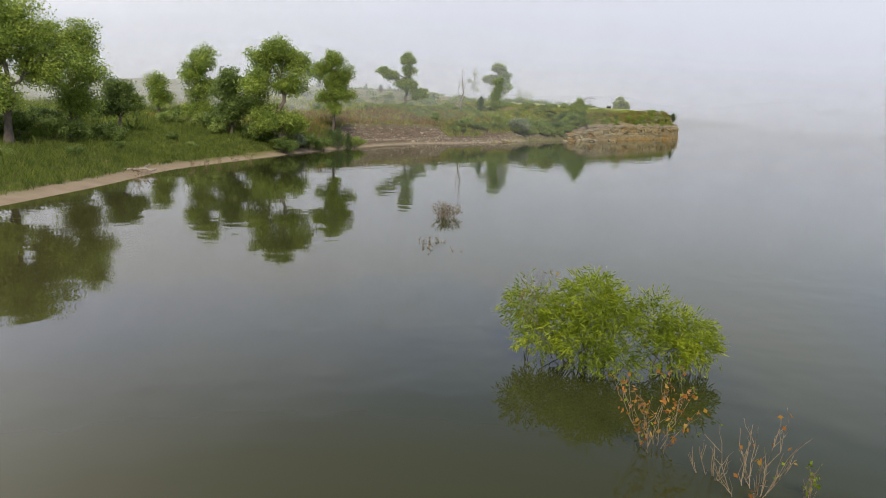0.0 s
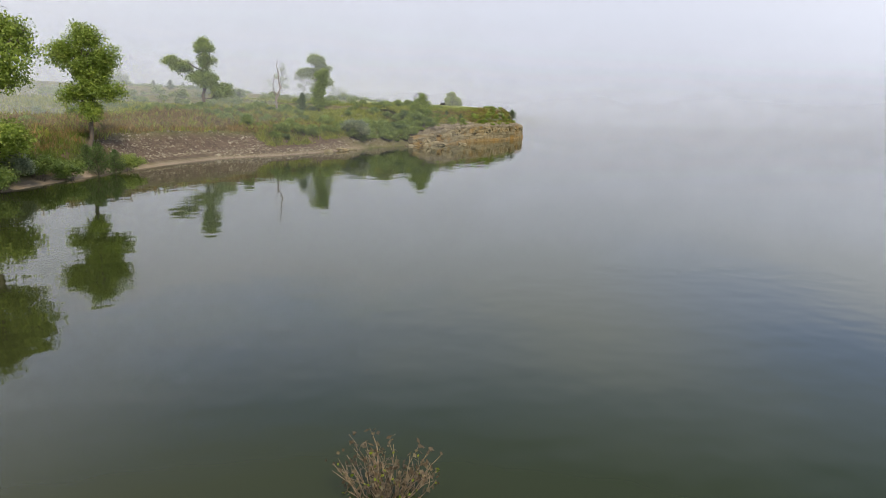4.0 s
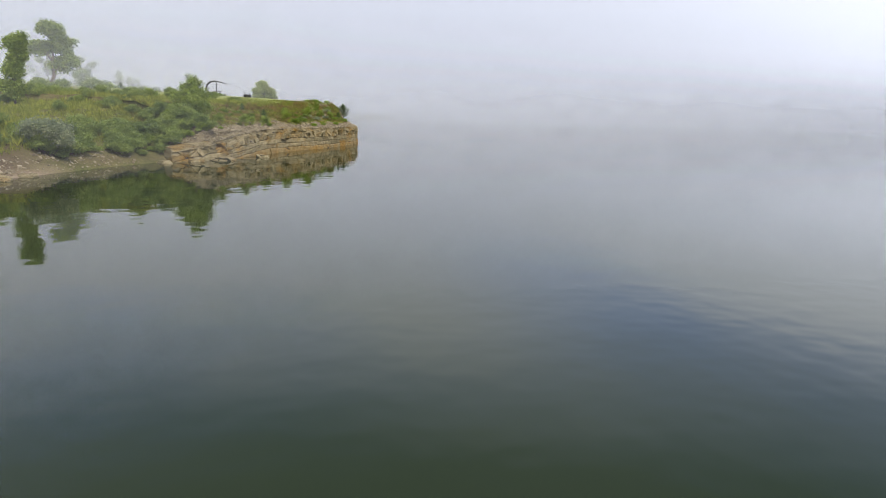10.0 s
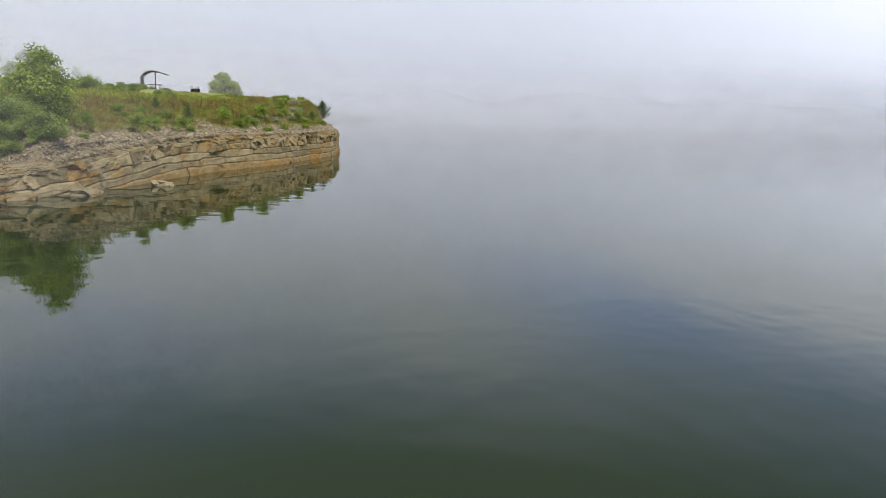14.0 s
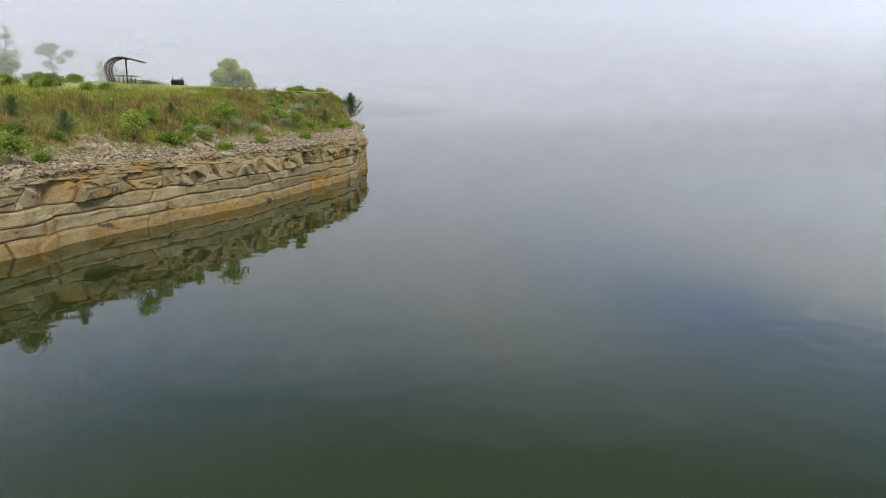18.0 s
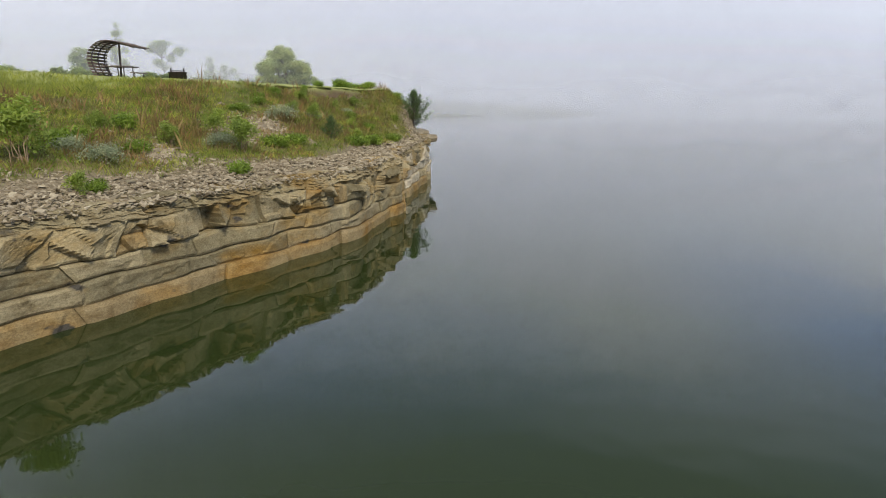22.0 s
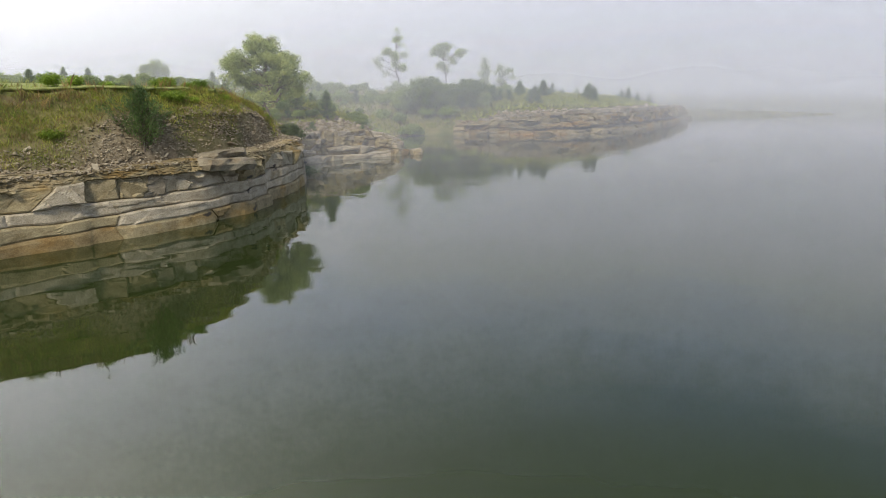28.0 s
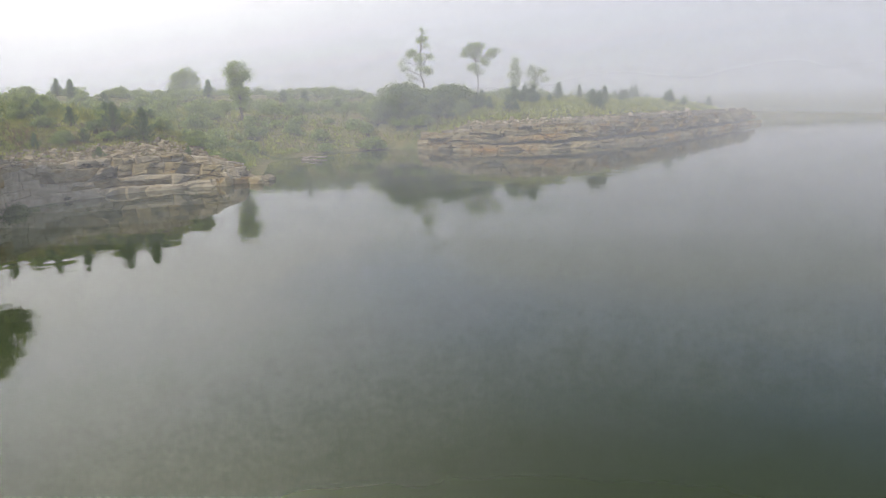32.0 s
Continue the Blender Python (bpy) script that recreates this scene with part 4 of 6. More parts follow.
ledge = empty("rock_ledge", pose(30, 160, 0), "low broken limestone ledge running down into the cove", "cliff", kind="structure")
L0, L1 = arc_at(32), arc_at(35) + 1.0
fall = lambda s: -0.9 * np.clip((s - arc_at(34)) / 5, 0, 1)
ledge_face = broken(rng, L0, L1, 0.0, 1.9, 0.8, 0.3, 0.035, 0.10)
bed(rng, ledge, "foot_block", L0, L1, -0.5, 0.34, 0.22, (1.2, 3.4), [M_ochre, M_lit_cream], None, ledge_face, 0.5, 0.012, 0.06, 0.01, 0.1, 8, 0.04, undercut=-0.5)
bed(rng, ledge, "rock_block", L0, L1, 0.35, 0.84, 0.0, (0.9, 2.6), [M_pale, M_lit_cream], fall, ledge_face, 0.6, 0.012, 0.08, 0.01, 0.09, 7, 0.04, 0.2)
bed(rng, ledge, "rock_block", L0, L1, 0.85, 1.50, -0.05, (0.5, 1.7), [M_lit_cream, M_slab, M_pale], fall, ledge_face, 0.7, 0.014, 0.12, 0.012, 0.08, 9, 0.05, 0.5)
bed(rng, ledge, "rock_block", L0, L1 - 1.0, 1.50, 1.86, -0.22, (0.4, 1.5), [M_lit_cream, M_slab, M_pale], fall, ledge_face, 0.7, 0.016, 0.14, 0.012, 0.08, 6, 0.05, 0.3)
for k in range(16):
    q, d = L1 - 2.6 * rng.random() ** 1.6 - 0.2, rng.uniform(-0.35, 1.6)
    x, y, tx, ty = shore_frame(q)
    size = rng.uniform(0.35, 0.85)
    v, f = rock(rng, size, size * 0.7, size * 0.35, 0.03, (3, 3, 2), 7.0)
    ob = piece("fallen_block", v, f, (M_lit_cream, M_pale)[k % 2], ledge)
    ob.matrix_world = pose(x - ty * d, y + tx * d, 0.75 + 0.45 * d + 0.9 * float(fall(q)) * 0.5 + rng.uniform(0, 0.25), rng.uniform(-25, 25), rng.uniform(-25, 25), rng.uniform(0, 180))

point_ = empty("far_cliff", pose(36, 200, 0), "hazy pinkish limestone bluff across the cove", "cliff", kind="structure")
F0, F1 = arc_at(41) + 3.0, arc_at(47)
rise = lambda s: 0.35 * np.clip((s - arc_at(42)) / 12, 0, 1)
bluff_face = broken(rng, F0, F1, 0.0, 2.0, 1.2, 0.35, 0.10, 0.16)
bed(rng, point_, "foot_block", F0, F1, -0.5, 0.5, 0.12, (2.0, 5.0), [M_ochre, M_buff, M_pale], None, bluff_face, 0.5, 0.02, 0.1, 0.012, 0.2, 6, 0.05)
bed(rng, point_, "rock_block", F0, F1, 0.5, 1.0, 0.0, (1.2, 3.5), [M_pale, M_buff, M_ochre], rise, bluff_face, 0.6, 0.02, 0.12, 0.012, 0.2, 5, 0.05)
bed(rng, point_, "rock_block", F0, F1, 1.01, 1.55, -0.1, (1.0, 3.0), [M_buff, M_pale], rise, bluff_face, 0.6, 0.02, 0.16, 0.015, 0.18, 6, 0.05, 0.3)
course(rng, point_, "slab", F0 + 3, F1, 1.5, 1.8, -0.3, (0.8, 2.4), 1.3, 0.04, [M_slab, M_buff], rise, 0.25, 0.15, 0.4, 1)
course(rng, point_, "slab", F0 + 5, F1, 1.8, 2.1, -0.9, (0.8, 2.4), 1.3, 0.04, [M_slab], rise, 0.3, 0.25, 0.4, 1)


def shore_points(rng, j0, j1, d0, d1, count, inland_power=1.0):
    """Random places over a strip of land along the shore."""
    s = rng.uniform(arc_at(j0), arc_at(j1), count * 2)
    x, y = np.interp(s, ARC, LINE[:, 0]), np.interp(s, ARC, LINE[:, 1])
    e = 1.5
    tx, ty = np.interp(s + e, ARC, LINE[:, 0]) - np.interp(s - e, ARC, LINE[:, 0]), np.interp(s + e, ARC, LINE[:, 1]) - np.interp(s - e, ARC, LINE[:, 1])
    q = np.hypot(tx, ty)
    d = d0 + (d1 - d0) * rng.random(len(s)) ** inland_power
    x, y = x - ty / q * d, y + tx / q * d
    z, dd, w = land(x, y, True)
    keep = (dd > d0 * 0.8) & (dd < d1 * 1.2)
    return x[keep][:count], y[keep][:count], z[keep][:count], dd[keep][:count]


def chips(name, rng, x, y, z, size, material, label, thin=0.4):
    """Loose flat stones lying about."""
    k = len(x)
    b0, f0 = box(0, 0, 0, 1, 1, 1)
    dims = size * rng.lognormal(0, 0.45, (k, 1)) * np.c_[rng.uniform(0.7, 1.6, k), rng.uniform(0.6, 1.1, k), thin * rng.uniform(0.6, 1.3, k)]
    v = b0[None] * dims[:, None] * rng.uniform(0.7, 1.1, (k, 8, 3))
    a, tilt = rng.uniform(0, 6.3, k), rng.normal(0, 0.28, (k, 2))
    ca, sa = np.cos(a)[:, None], np.sin(a)[:, None]
    vx, vy = v[..., 0] * ca - v[..., 1] * sa, v[..., 0] * sa + v[..., 1] * ca
    vz = v[..., 2] + vx * tilt[:, :1] + vy * tilt[:, 1:]
    out = np.stack([vx + x[:, None], vy + y[:, None], vz + (z + dims[:, 2] * 0.25)[:, None]], -1).reshape(-1, 3)
    f = (f0[None] + 8 * np.arange(k)[:, None, None]).reshape(-1, 4)
    return tagged(piece(name, out, f, material), label, "rubble", kind="stuff")


m, n, l, b = nodes_of("loose_limestone")
tone = ramp(n, l, random_of(n, True), [(0.0, (0.21, 0.170, 0.112)), (0.5, (0.34, 0.290, 0.200)), (1.0, (0.48, 0.425, 0.310))])
l.new(blend(n, l, 1.0, tone, ramp(n, l, noise_of(n, l, 14.0, 4.0, 0.7, None, "World"), [(0.3, (0.75, 0.74, 0.72)), (0.7, (1.1, 1.1, 1.1))]), "MULTIPLY"), b.inputs["Base Color"])
b.inputs["Roughness"].default_value = 0.95
M_loose = m
rng = np.random.default_rng(5)
x, y, z, d = shore_points(rng, 16, 32, 0.7, 3.6, 60000, 1.5)
keep = d < 1.35 + 0.7 * ripple(x, y, 1.7, 5.0) + 0.9 * np.clip((122 - y) / 8, 0, 1) - 0.7 * np.clip((y - 124) / 5, 0, 1)
chips("rubble", rng, x[keep], y[keep], z[keep], 0.042, M_loose, "loose flat limestone rubble along the cliff rim", 0.32)
x, y, z, d = shore_points(rng, 16, 32, 0.05, 1.25, 26000)
lift = np.array([float(dip(q)) for q in np.interp(shore_of(x, y)[1], np.arange(len(ARC)), ARC)])
z = np.maximum(z, 1.84 + 0.20 * np.clip(d, 0, 1.2) + lift + rng.uniform(-0.03, 0.05, len(d)))
chips("rubble", rng, x, y, z, 0.048, M_loose, "thin broken limestone plates heaped on the cliff rim", 0.28)
patch = [(cx_ + rng.normal(0, r_ * 0.55, q), cy_ + rng.normal(0, r_ * 0.55, q)) for cx_, cy_, r_, q in ((32.3, 124.6, 0.9, 800), (31.6, 123.4, 0.8, 500), (27.4, 115.0, 0.8, 500), (24.6, 111.2, 0.9, 500), (30.2, 119.4, 0.8, 400), (21.6, 107.4, 0.9, 400))]
x, y = (np.concatenate([q[k] for q in patch]) for k in (0, 1))
chips("rubble", rng, x, y, land(x, y), 0.07, M_loose, "stony bare patches on the bluff slope", 0.4)
chips("rubble", rng, *shore_points(rng, 9, 11, 1.2, 3.3, 1600)[:3], 0.07, M_loose, "loose stones in the eroded soil bank")
chips("rubble", rng, *shore_points(rng, 15, 17, 0.1, 2.4, 2400)[:3], 0.06, M_loose, "loose pale stones where the cliff begins")
chips("rubble", rng, *shore_points(rng, 32, 36, 0.6, 2.6, 2500)[:3], 0.13, M_loose, "loose limestone rubble on the low ledge")
chips("rubble", rng, *shore_points(rng, 10, 14, 0.1, 1.5, 900)[:3], 0.08, M_loose, "loose stones on the eroded bank")
chips("rubble", rng, *shore_points(rng, 42, 47, 0.6, 3.2, 1800)[:3], 0.22, M_loose, "loose slabs on the far bluff")

# turf hanging over the top edge of the point's slope
def turf_edge():
    ss = np.linspace(arc_at(24) + 1.0, arc_at(30) + 1.0, 150)
    rows = []
    for q in ss:
        w = np.interp(q, ARC, np.arange(len(ARC)))
        i = int(w)
        top_d = PROF[i][5] * (1 - w + i) + PROF[i + 1][5] * (w - i)
        x, y, tx, ty = shore_frame(q)
        jag = 0.07 * math.sin(q * 5.3) + 0.05 * math.sin(q * 11.7 + 1)
        for off, dz in ((0.55, 0.012), (-0.02 + jag, 0.035), (-0.09 + jag, 0.0), (-0.07 + jag, -0.045), (0.25, -0.08)):
            d = top_d + off
            rows.append((x - ty * d, y + tx * d, 4.12 + dz))
    v = np.array(rows)
    inner = land(v[0::5, 0], v[0::5, 1])
    v[:, 2] += np.repeat(inner - 4.12, 5)
    i, j = np.meshgrid(np.arange(len(ss) - 1), np.arange(4), indexing="ij")
    f = np.stack([i * 5 + j, (i + 1) * 5 + j, (i + 1) * 5 + j + 1, i * 5 + j + 1], -1).reshape(-1, 4)
    tagged(piece("turf_edge", v, f, M_turf, smooth=True), "mown turf hanging over the slope's dark soil edge", "turf", kind="structure")


turf_edge()

# ---------------------------------------------------------------- grass
def blades(name, rng, x, y, z, height, width, per, material, label, lean=0.35, spread=0.12):
    """Tufts of bent blades."""
    k = len(x) * per
    px, py, pz = (np.repeat(q, per) for q in (x, y, z))
    px, py = px + rng.normal(0, spread, k), py + rng.normal(0, spread, k)
    h = np.repeat(height * rng.lognormal(0, 0.3, len(x)), per) * rng.uniform(0.55, 1.15, k)
    a = rng.uniform(0, 6.3, k)
    ln = h * rng.normal(lean, 0.18, k)
    dx, dy = np.cos(a) * ln, np.sin(a) * ln
    wx_, wy_ = -np.sin(a) * width / 2 * rng.uniform(0.6, 1.4, k), np.cos(a) * width / 2
    base = np.stack([px, py, pz - 0.04], 1)
    w = np.stack([wx_, wy_, 0 * wx_], 1)
    mid = base + np.stack([dx * 0.35, dy * 0.35, h * 0.6], 1)
    tip = base + np.stack([dx, dy, h], 1)
    v = np.stack([base - w, base + w, mid + w * 0.7, tip, mid - w * 0.7], 1).reshape(-1, 3)
    f = np.arange(5 * k).reshape(-1, 5)
    return tagged(piece(name, v, f, material), label, "grass", kind="stuff")


rng = np.random.default_rng(21)
def scatter(j0, j1, d0, d1, count, scale, level, seed, power=1.0):
    """Places in uneven patches."""
    x, y, z, d = shore_points(rng, j0, j1, d0, d1, count, power)
    keep = ripple(x, y, scale, seed) + rng.normal(0, 0.35, len(x)) > level
    return x[keep], y[keep], z[keep]

def slope_places(j0, j1, d0, d1, count, scale, level, seed, power=1.0):
    """Places on the slope, clear of its bare patches and of the sod's lip."""
    x, y, z = scatter(j0, j1, d0, d1, count, scale, level, seed, power)
    k = rng.random(len(x))
    keep = (mask_at("soil", x, y) < 0.25 + 0.5 * k) & (mask_at("rubble", x, y) < 0.55 + 0.4 * k)
    if d1 < 12:
        keep &= mask_at("lawn", x, y) < 0.4 + 0.3 * k
    return x[keep], y[keep], z[keep]


SLOPE = (15, 33)
blades("slope_grass", rng, *slope_places(*SLOPE, 1.35, 9.5, 44000, 1.3, -0.6, 1.0, 0.8), 0.105, 0.0075, 9, M_grass, "uneven yellow-green meadow grass on the bluff slope", 0.6)
blades("slope_grass", rng, *slope_places(*SLOPE, 1.5, 8.5, 16000, 0.8, 0.2, 4.0, 0.9), 0.11, 0.010, 9, M_lush, "bright green weeds on the bluff slope", 0.6)
blades("slope_grass", rng, *slope_places(*SLOPE, 1.4, 9.0, 12000, 1.1, 0.0, 14.0, 0.8), 0.12, 0.009, 9, M_rough, "dull olive tufts on the bluff slope", 0.5)
blades("dry_grass", rng, *slope_places(*SLOPE, 2.0, 6.5, 11000, 1.2, 0.25, 7.0), 0.30, 0.0045, 10, M_straw, "tall straw-coloured dry grass on the bluff slope", 0.22, 0.08)
blades("dry_grass", rng, *slope_places(*SLOPE, 1.3, 8.5, 14000, 0.9, 0.0, 9.0, 1.1), 0.13, 0.009, 8, M_straw, "short dry tufts at the rubble's edge", 0.6)
blades("point_grass", rng, *slope_places(25, 31, 0.75, 3.0, 9000, 1.0, -0.3, 1.5), 0.09, 0.008, 8, M_grass, "grass hanging on the point's rim", 0.5)
blades("point_grass", rng, *slope_places(24, 31, 0.8, 5.0, 11000, 0.9, -0.3, 3.5), 0.10, 0.006, 8, M_straw, "dry grass hanging on the point's rim", 0.4)
blades("point_grass", rng, *slope_places(24, 31, 0.9, 5.0, 9000, 0.8, 0.0, 6.5), 0.09, 0.008, 8, M_rough, "dull olive tufts on the point's slope", 0.5)
blades("lawn_grass", rng, *slope_places(21, 33, 5.2, 24, 11000, 3.0, -1.4, 2.0), 0.05, 0.02, 6, M_grass, "short mown lawn on top of the bluff", 0.4, 0.2)
blades("meadow_grass", rng, *scatter(12, 21, 7.0, 34, 9000, 2.5, -0.7, 3.0), 0.26, 0.04, 7, M_grass, "meadow grass inland of the cliff")
blades("meadow_grass", rng, *scatter(11, 16, 1.8, 12, 9000, 2.0, -0.6, 11.0), 0.30, 0.02, 8, M_grass, "rough grass among the shrubs above the stony bank")
blades("dry_grass", rng, *scatter(8, 13, 3.2, 16, 5000, 2.0, -0.6, 6.0), 0.40, 0.04, 7, M_straw, "tawny grass above the eroded bank")
blades("meadow_grass", rng, *scatter(8, 13, 3.2, 40, 5000, 3.0, -0.2, 5.0), 0.42, 0.06, 6, M_grass, "green meadow grass above the eroded bank")
blades("shore_grass", rng, *scatter(4, 9, 1.1, 14, 18000, 2.4, -1.0, 2.0), 0.24, 0.022, 9, M_rough, "rough green grass behind the sand beach")
blades("shore_grass", rng, *scatter(4, 9, 10, 60, 9000, 3.0, -1.0, 3.0), 0.45, 0.09, 6, M_rough, "rough meadow grass under the cottonwoods")
blades("cove_grass", rng, *scatter(35, 42, 1.0, 30, 7000, 3.0, -0.8, 8.0), 0.38, 0.05, 7, M_grass, "rough grass round the cove")
blades("ledge_grass", rng, *scatter(31, 36, 2.0, 18, 7000, 2.0, -0.8, 8.0), 0.20, 0.022, 8, M_grass, "yellow-green grass above the low ledge")
blades("meadow_grass", rng, *scatter(17, 24, 6.5, 13, 7000, 1.6, -0.7, 5.5), 0.15, 0.008, 8, M_grass, "tall yellow-green grass along the lawn's edge")
blades("far_grass", rng, *scatter(41, 47, 3.5, 22, 4500, 3.0, -0.9, 8.0), 0.4, 0.10, 5, M_grass, "grass on the far bluff")

# ---------------------------------------------------------------- trees and shrubs
def tree(name, x, y, lobes, label, leaf, leaf_mat, trunk_r=0.16, lean=(0, 0), seed=1, per=26, gap=0.55, spread=0.22, bark=None, category="tree", group="", sink=0.1, forks=None):
    """A tapered trunk, a limb to each lobe of the crown, twigs, and a crown of single leaves in clumps."""
    rng = np.random.default_rng(seed)
    z = ground_at(x, y) - sink
    top = empty(name, pose(x, y, z), label, category, group)
    hi = max(q[2] + q[5] * 0.4 for q in lobes)
    trunk_top = np.array([lean[0], lean[1], hi * 0.8])
    path = bent(rng, (0, 0, -0.1), trunk_top, 8, 0.025)
    v, f = tube(path, np.linspace(1.0, 0.28, 8) ** 1.1 * trunk_r * np.r_[1.35, np.ones(7)], 8)
    piece("trunk", v, f, bark or M_bark, top, True)
    for q in lobes:
        k = int(np.clip(7 * (q[2] - q[5] * 0.9) / (hi * 0.8), 1, 6))
        c = np.array(q[:3])
        p = bent(rng, path[k], c + (0, 0, q[5] * 0.35), 6, 0.06)
        limb = [tube(p, np.linspace(trunk_r * 0.5, trunk_r * 0.12, 6), 6)]
        for _ in range(7):
            d = unit(rng.normal(size=3)) * (q[3], q[4], q[5]) * 0.85
            i = rng.integers(2, 6)
            limb.append(tube(bent(rng, p[i], c + d, 5, 0.08), np.linspace(trunk_r * 0.16, trunk_r * 0.03, 5), 4))
        v, f = join(limb)
        piece("limb", v, f, bark or M_bark, top, True)
    tufts = []
    for q in lobes:
        if max(q[3:]) < 0.75:
            tufts.append(q)
            continue
        for _ in range(7):
            d, k = unit(rng.normal(size=3) + (0, 0, 0.2)) * rng.uniform(0.25, 0.75), rng.uniform(0.42, 0.68)
            tufts.append((*(np.array(q[:3]) + d * q[3:]), *(k * np.array(q[3:]))))
    pts, ways = clumps(rng, tufts, per, spread * 1.1, gap * 1.12)
    v, f = leaf_quads(rng, pts, leaf, leaf * 0.72, 0.4, face=ways)
    piece("crown", v, f, leaf_mat, top)
    return top


def bush(name, m, r, h, label, leaf, leaf_mat, seed, per=22, gap=0.34, spread=0.13, stems=9, category="shrub", group="", narrow=0.7, stem_mat=None):
    """Many stems from one root, leafy to the ground."""
    rng = np.random.default_rng(seed)
    top = empty(name, m, label, category, group)
    lobes = []
    for k in range(stems):
        a, q = rng.uniform(0, 6.3), r * rng.uniform(0.1, 0.75)
        hh = h * rng.uniform(0.45, 0.8) * (1.15 - 0.5 * q / r)
        lobes.append((q * math.cos(a), q * math.sin(a), hh, r * rng.uniform(0.28, 0.45), r * rng.uniform(0.28, 0.45), h * rng.uniform(0.2, 0.3)))
    st = [tube(bent(rng, (q[0] * 0.1, q[1] * 0.1, -0.15), q[:3], 5, 0.07), np.linspace(0.035, 0.01, 5) * (0.18 + 0.22 * h), 5) for q in lobes]
    v, f = join(st)
    piece("stems", v, f, stem_mat or M_bark, top, True)
    pts, ways = clumps(rng, lobes, per, spread, gap)
    v, f = leaf_quads(rng, pts, leaf, leaf * narrow, 0.2, face=ways)
    piece("foliage", v, f, leaf_mat, top)
    return top


def juniper(name, m, h, r, label, seed, group="", open_=0.0):
    """A conical evergreen: short whorled branches feathered with needles."""
    rng = np.random.default_rng(seed)
    top = empty(name, m, label, "juniper", group)
    v, f = tube(bent(rng, (0, 0, -0.15), (0, 0, h * 0.97), 8, 0.01), np.linspace(0.05, 0.008, 8) * (h / 2.2), 6)
    piece("trunk", v, f, M_bark, top, True)
    limbs, pts, ways = [], [], []
    k = int(30 + 20 * h)
    for i in range(k):
        u = 0.05 + 0.95 * (i + rng.random()) / k
        reach = 1.25 * r * (1 - u) ** 0.95 * rng.uniform(0.55, 1.2) + 0.05
        a = i * 2.4 + rng.normal(0, 0.3)
        start = np.array([0, 0, u * h * 0.9])
        end = start + (math.cos(a) * reach, math.sin(a) * reach, reach * rng.uniform(0.35, 0.95) + 0.05 * h)
        limbs.append(tube(bent(rng, start, end, 4, 0.05), np.linspace(0.016, 0.004, 4) * (h / 2.2), 4))
        q = int((34 + 90 * reach) * (1 - open_))
        t = rng.uniform(0.15, 1.08, (q, 1))
        pts.append(start + (end - start) * t + rng.normal(size=(q, 3)) * 0.085 * h / 2.2 * (1.3 - 0.7 * t))
        ways.append(np.repeat(unit(end - start + (0, 0, 0.3 * reach))[None], q, 0))
    v, f = join(limbs)
    tagged(piece("branches", v, f, M_bark, top, True), kind="stuff")
    v, f = leaf_quads(rng, np.concatenate(pts), 0.10 * (h / 2.2) ** 0.6, 0.032 * (h / 2.2) ** 0.6, along=np.concatenate(ways))
    piece("foliage", v, f, M_cedar, top)
    return top


def on(x, y, turn=0.0, size=1.0, sink=0.05):
    return pose(x, y, ground_at(x, y) - sink, 0, 0, turn) @ Matrix.Scale(size, 4)


def plant(ob, x, y, turn, size, label="", sink=0.05):
    """One more of a kind, with its own size."""
    c = copy_thing(ob, pose(x, y, ground_at(x, y) - sink, 0, 0, turn))
    c.scale = (size,) * 3
    return tagged(c, label) if label else c


COT = "cottonwood_tree"
GROVE = "cottonwoods along the beach"

tree(COT, -21.6, 38.0, [(0, 0, 5.9, 2.2, 2.2, 1.9), (1.6, 1.2, 4.4, 1.6, 1.6, 1.3), (-2.2, 0, 5.0, 2.0, 2.0, 1.7), (-0.4, -1.0, 2.7, 1.9, 1.6, 1.3)], "tall spreading cottonwood with dark green crown", 0.135, M_cotton, 0.24, (0.3, 0), 31, 30, 0.62, 0.26, group=GROVE)
tree(COT, -21.3, 43.0, [(-0.8, 0, 5.7, 1.2, 1.3, 1.0), (0.9, 0.3, 5.8, 1.4, 1.3, 1.0), (1.7, 0, 4.2, 1.4, 1.3, 1.1), (-1.8, 0, 4.2, 1.3, 1.2, 0.9), (0.5, -0.3, 2.3, 1.7, 1.5, 1.2)], "open-crowned cottonwood with bare lower limbs", 0.135, M_cotton, 0.20, (0.4, 0), 32, 28, 0.6, 0.25, group=GROVE)
tree(COT, -21.0, 49.0, [(0, 0, 3.0, 1.2, 1.2, 0.95), (0.7, 0, 2.2, 1.0, 1.0, 0.8), (-0.7, 0, 2.0, 1.1, 1.0, 0.9)], "small round-crowned dark green tree", 0.15, M_deep, 0.13, (0, 0), 33, 28, 0.5, 0.22, group=GROVE)
tree(COT, -24.6, 63.0, [(0, 0, 3.0, 0.95, 0.95, 0.8), (0, 0, 1.8, 1.1, 1.05, 0.9), (0.2, 0, 3.5, 0.55, 0.55, 0.45)], "slim young cottonwood in the meadow", 0.135, M_cotton, 0.10, (0, 0), 34, 26, 0.5, 0.22, group=GROVE)
tree(COT, -20.0, 60.0, [(0.3, 0, 5.4, 1.25, 1.2, 1.0), (-0.6, 0, 4.2, 1.5, 1.3, 1.1), (0.8, 0.2, 2.8, 1.5, 1.3, 1.1), (0, 0, 1.5, 1.4, 1.2, 0.9)], "upright leafy cottonwood, bright green", 0.135, M_cotton, 0.15, (0.2, 0), 35, 28, 0.55, 0.24, group=GROVE)
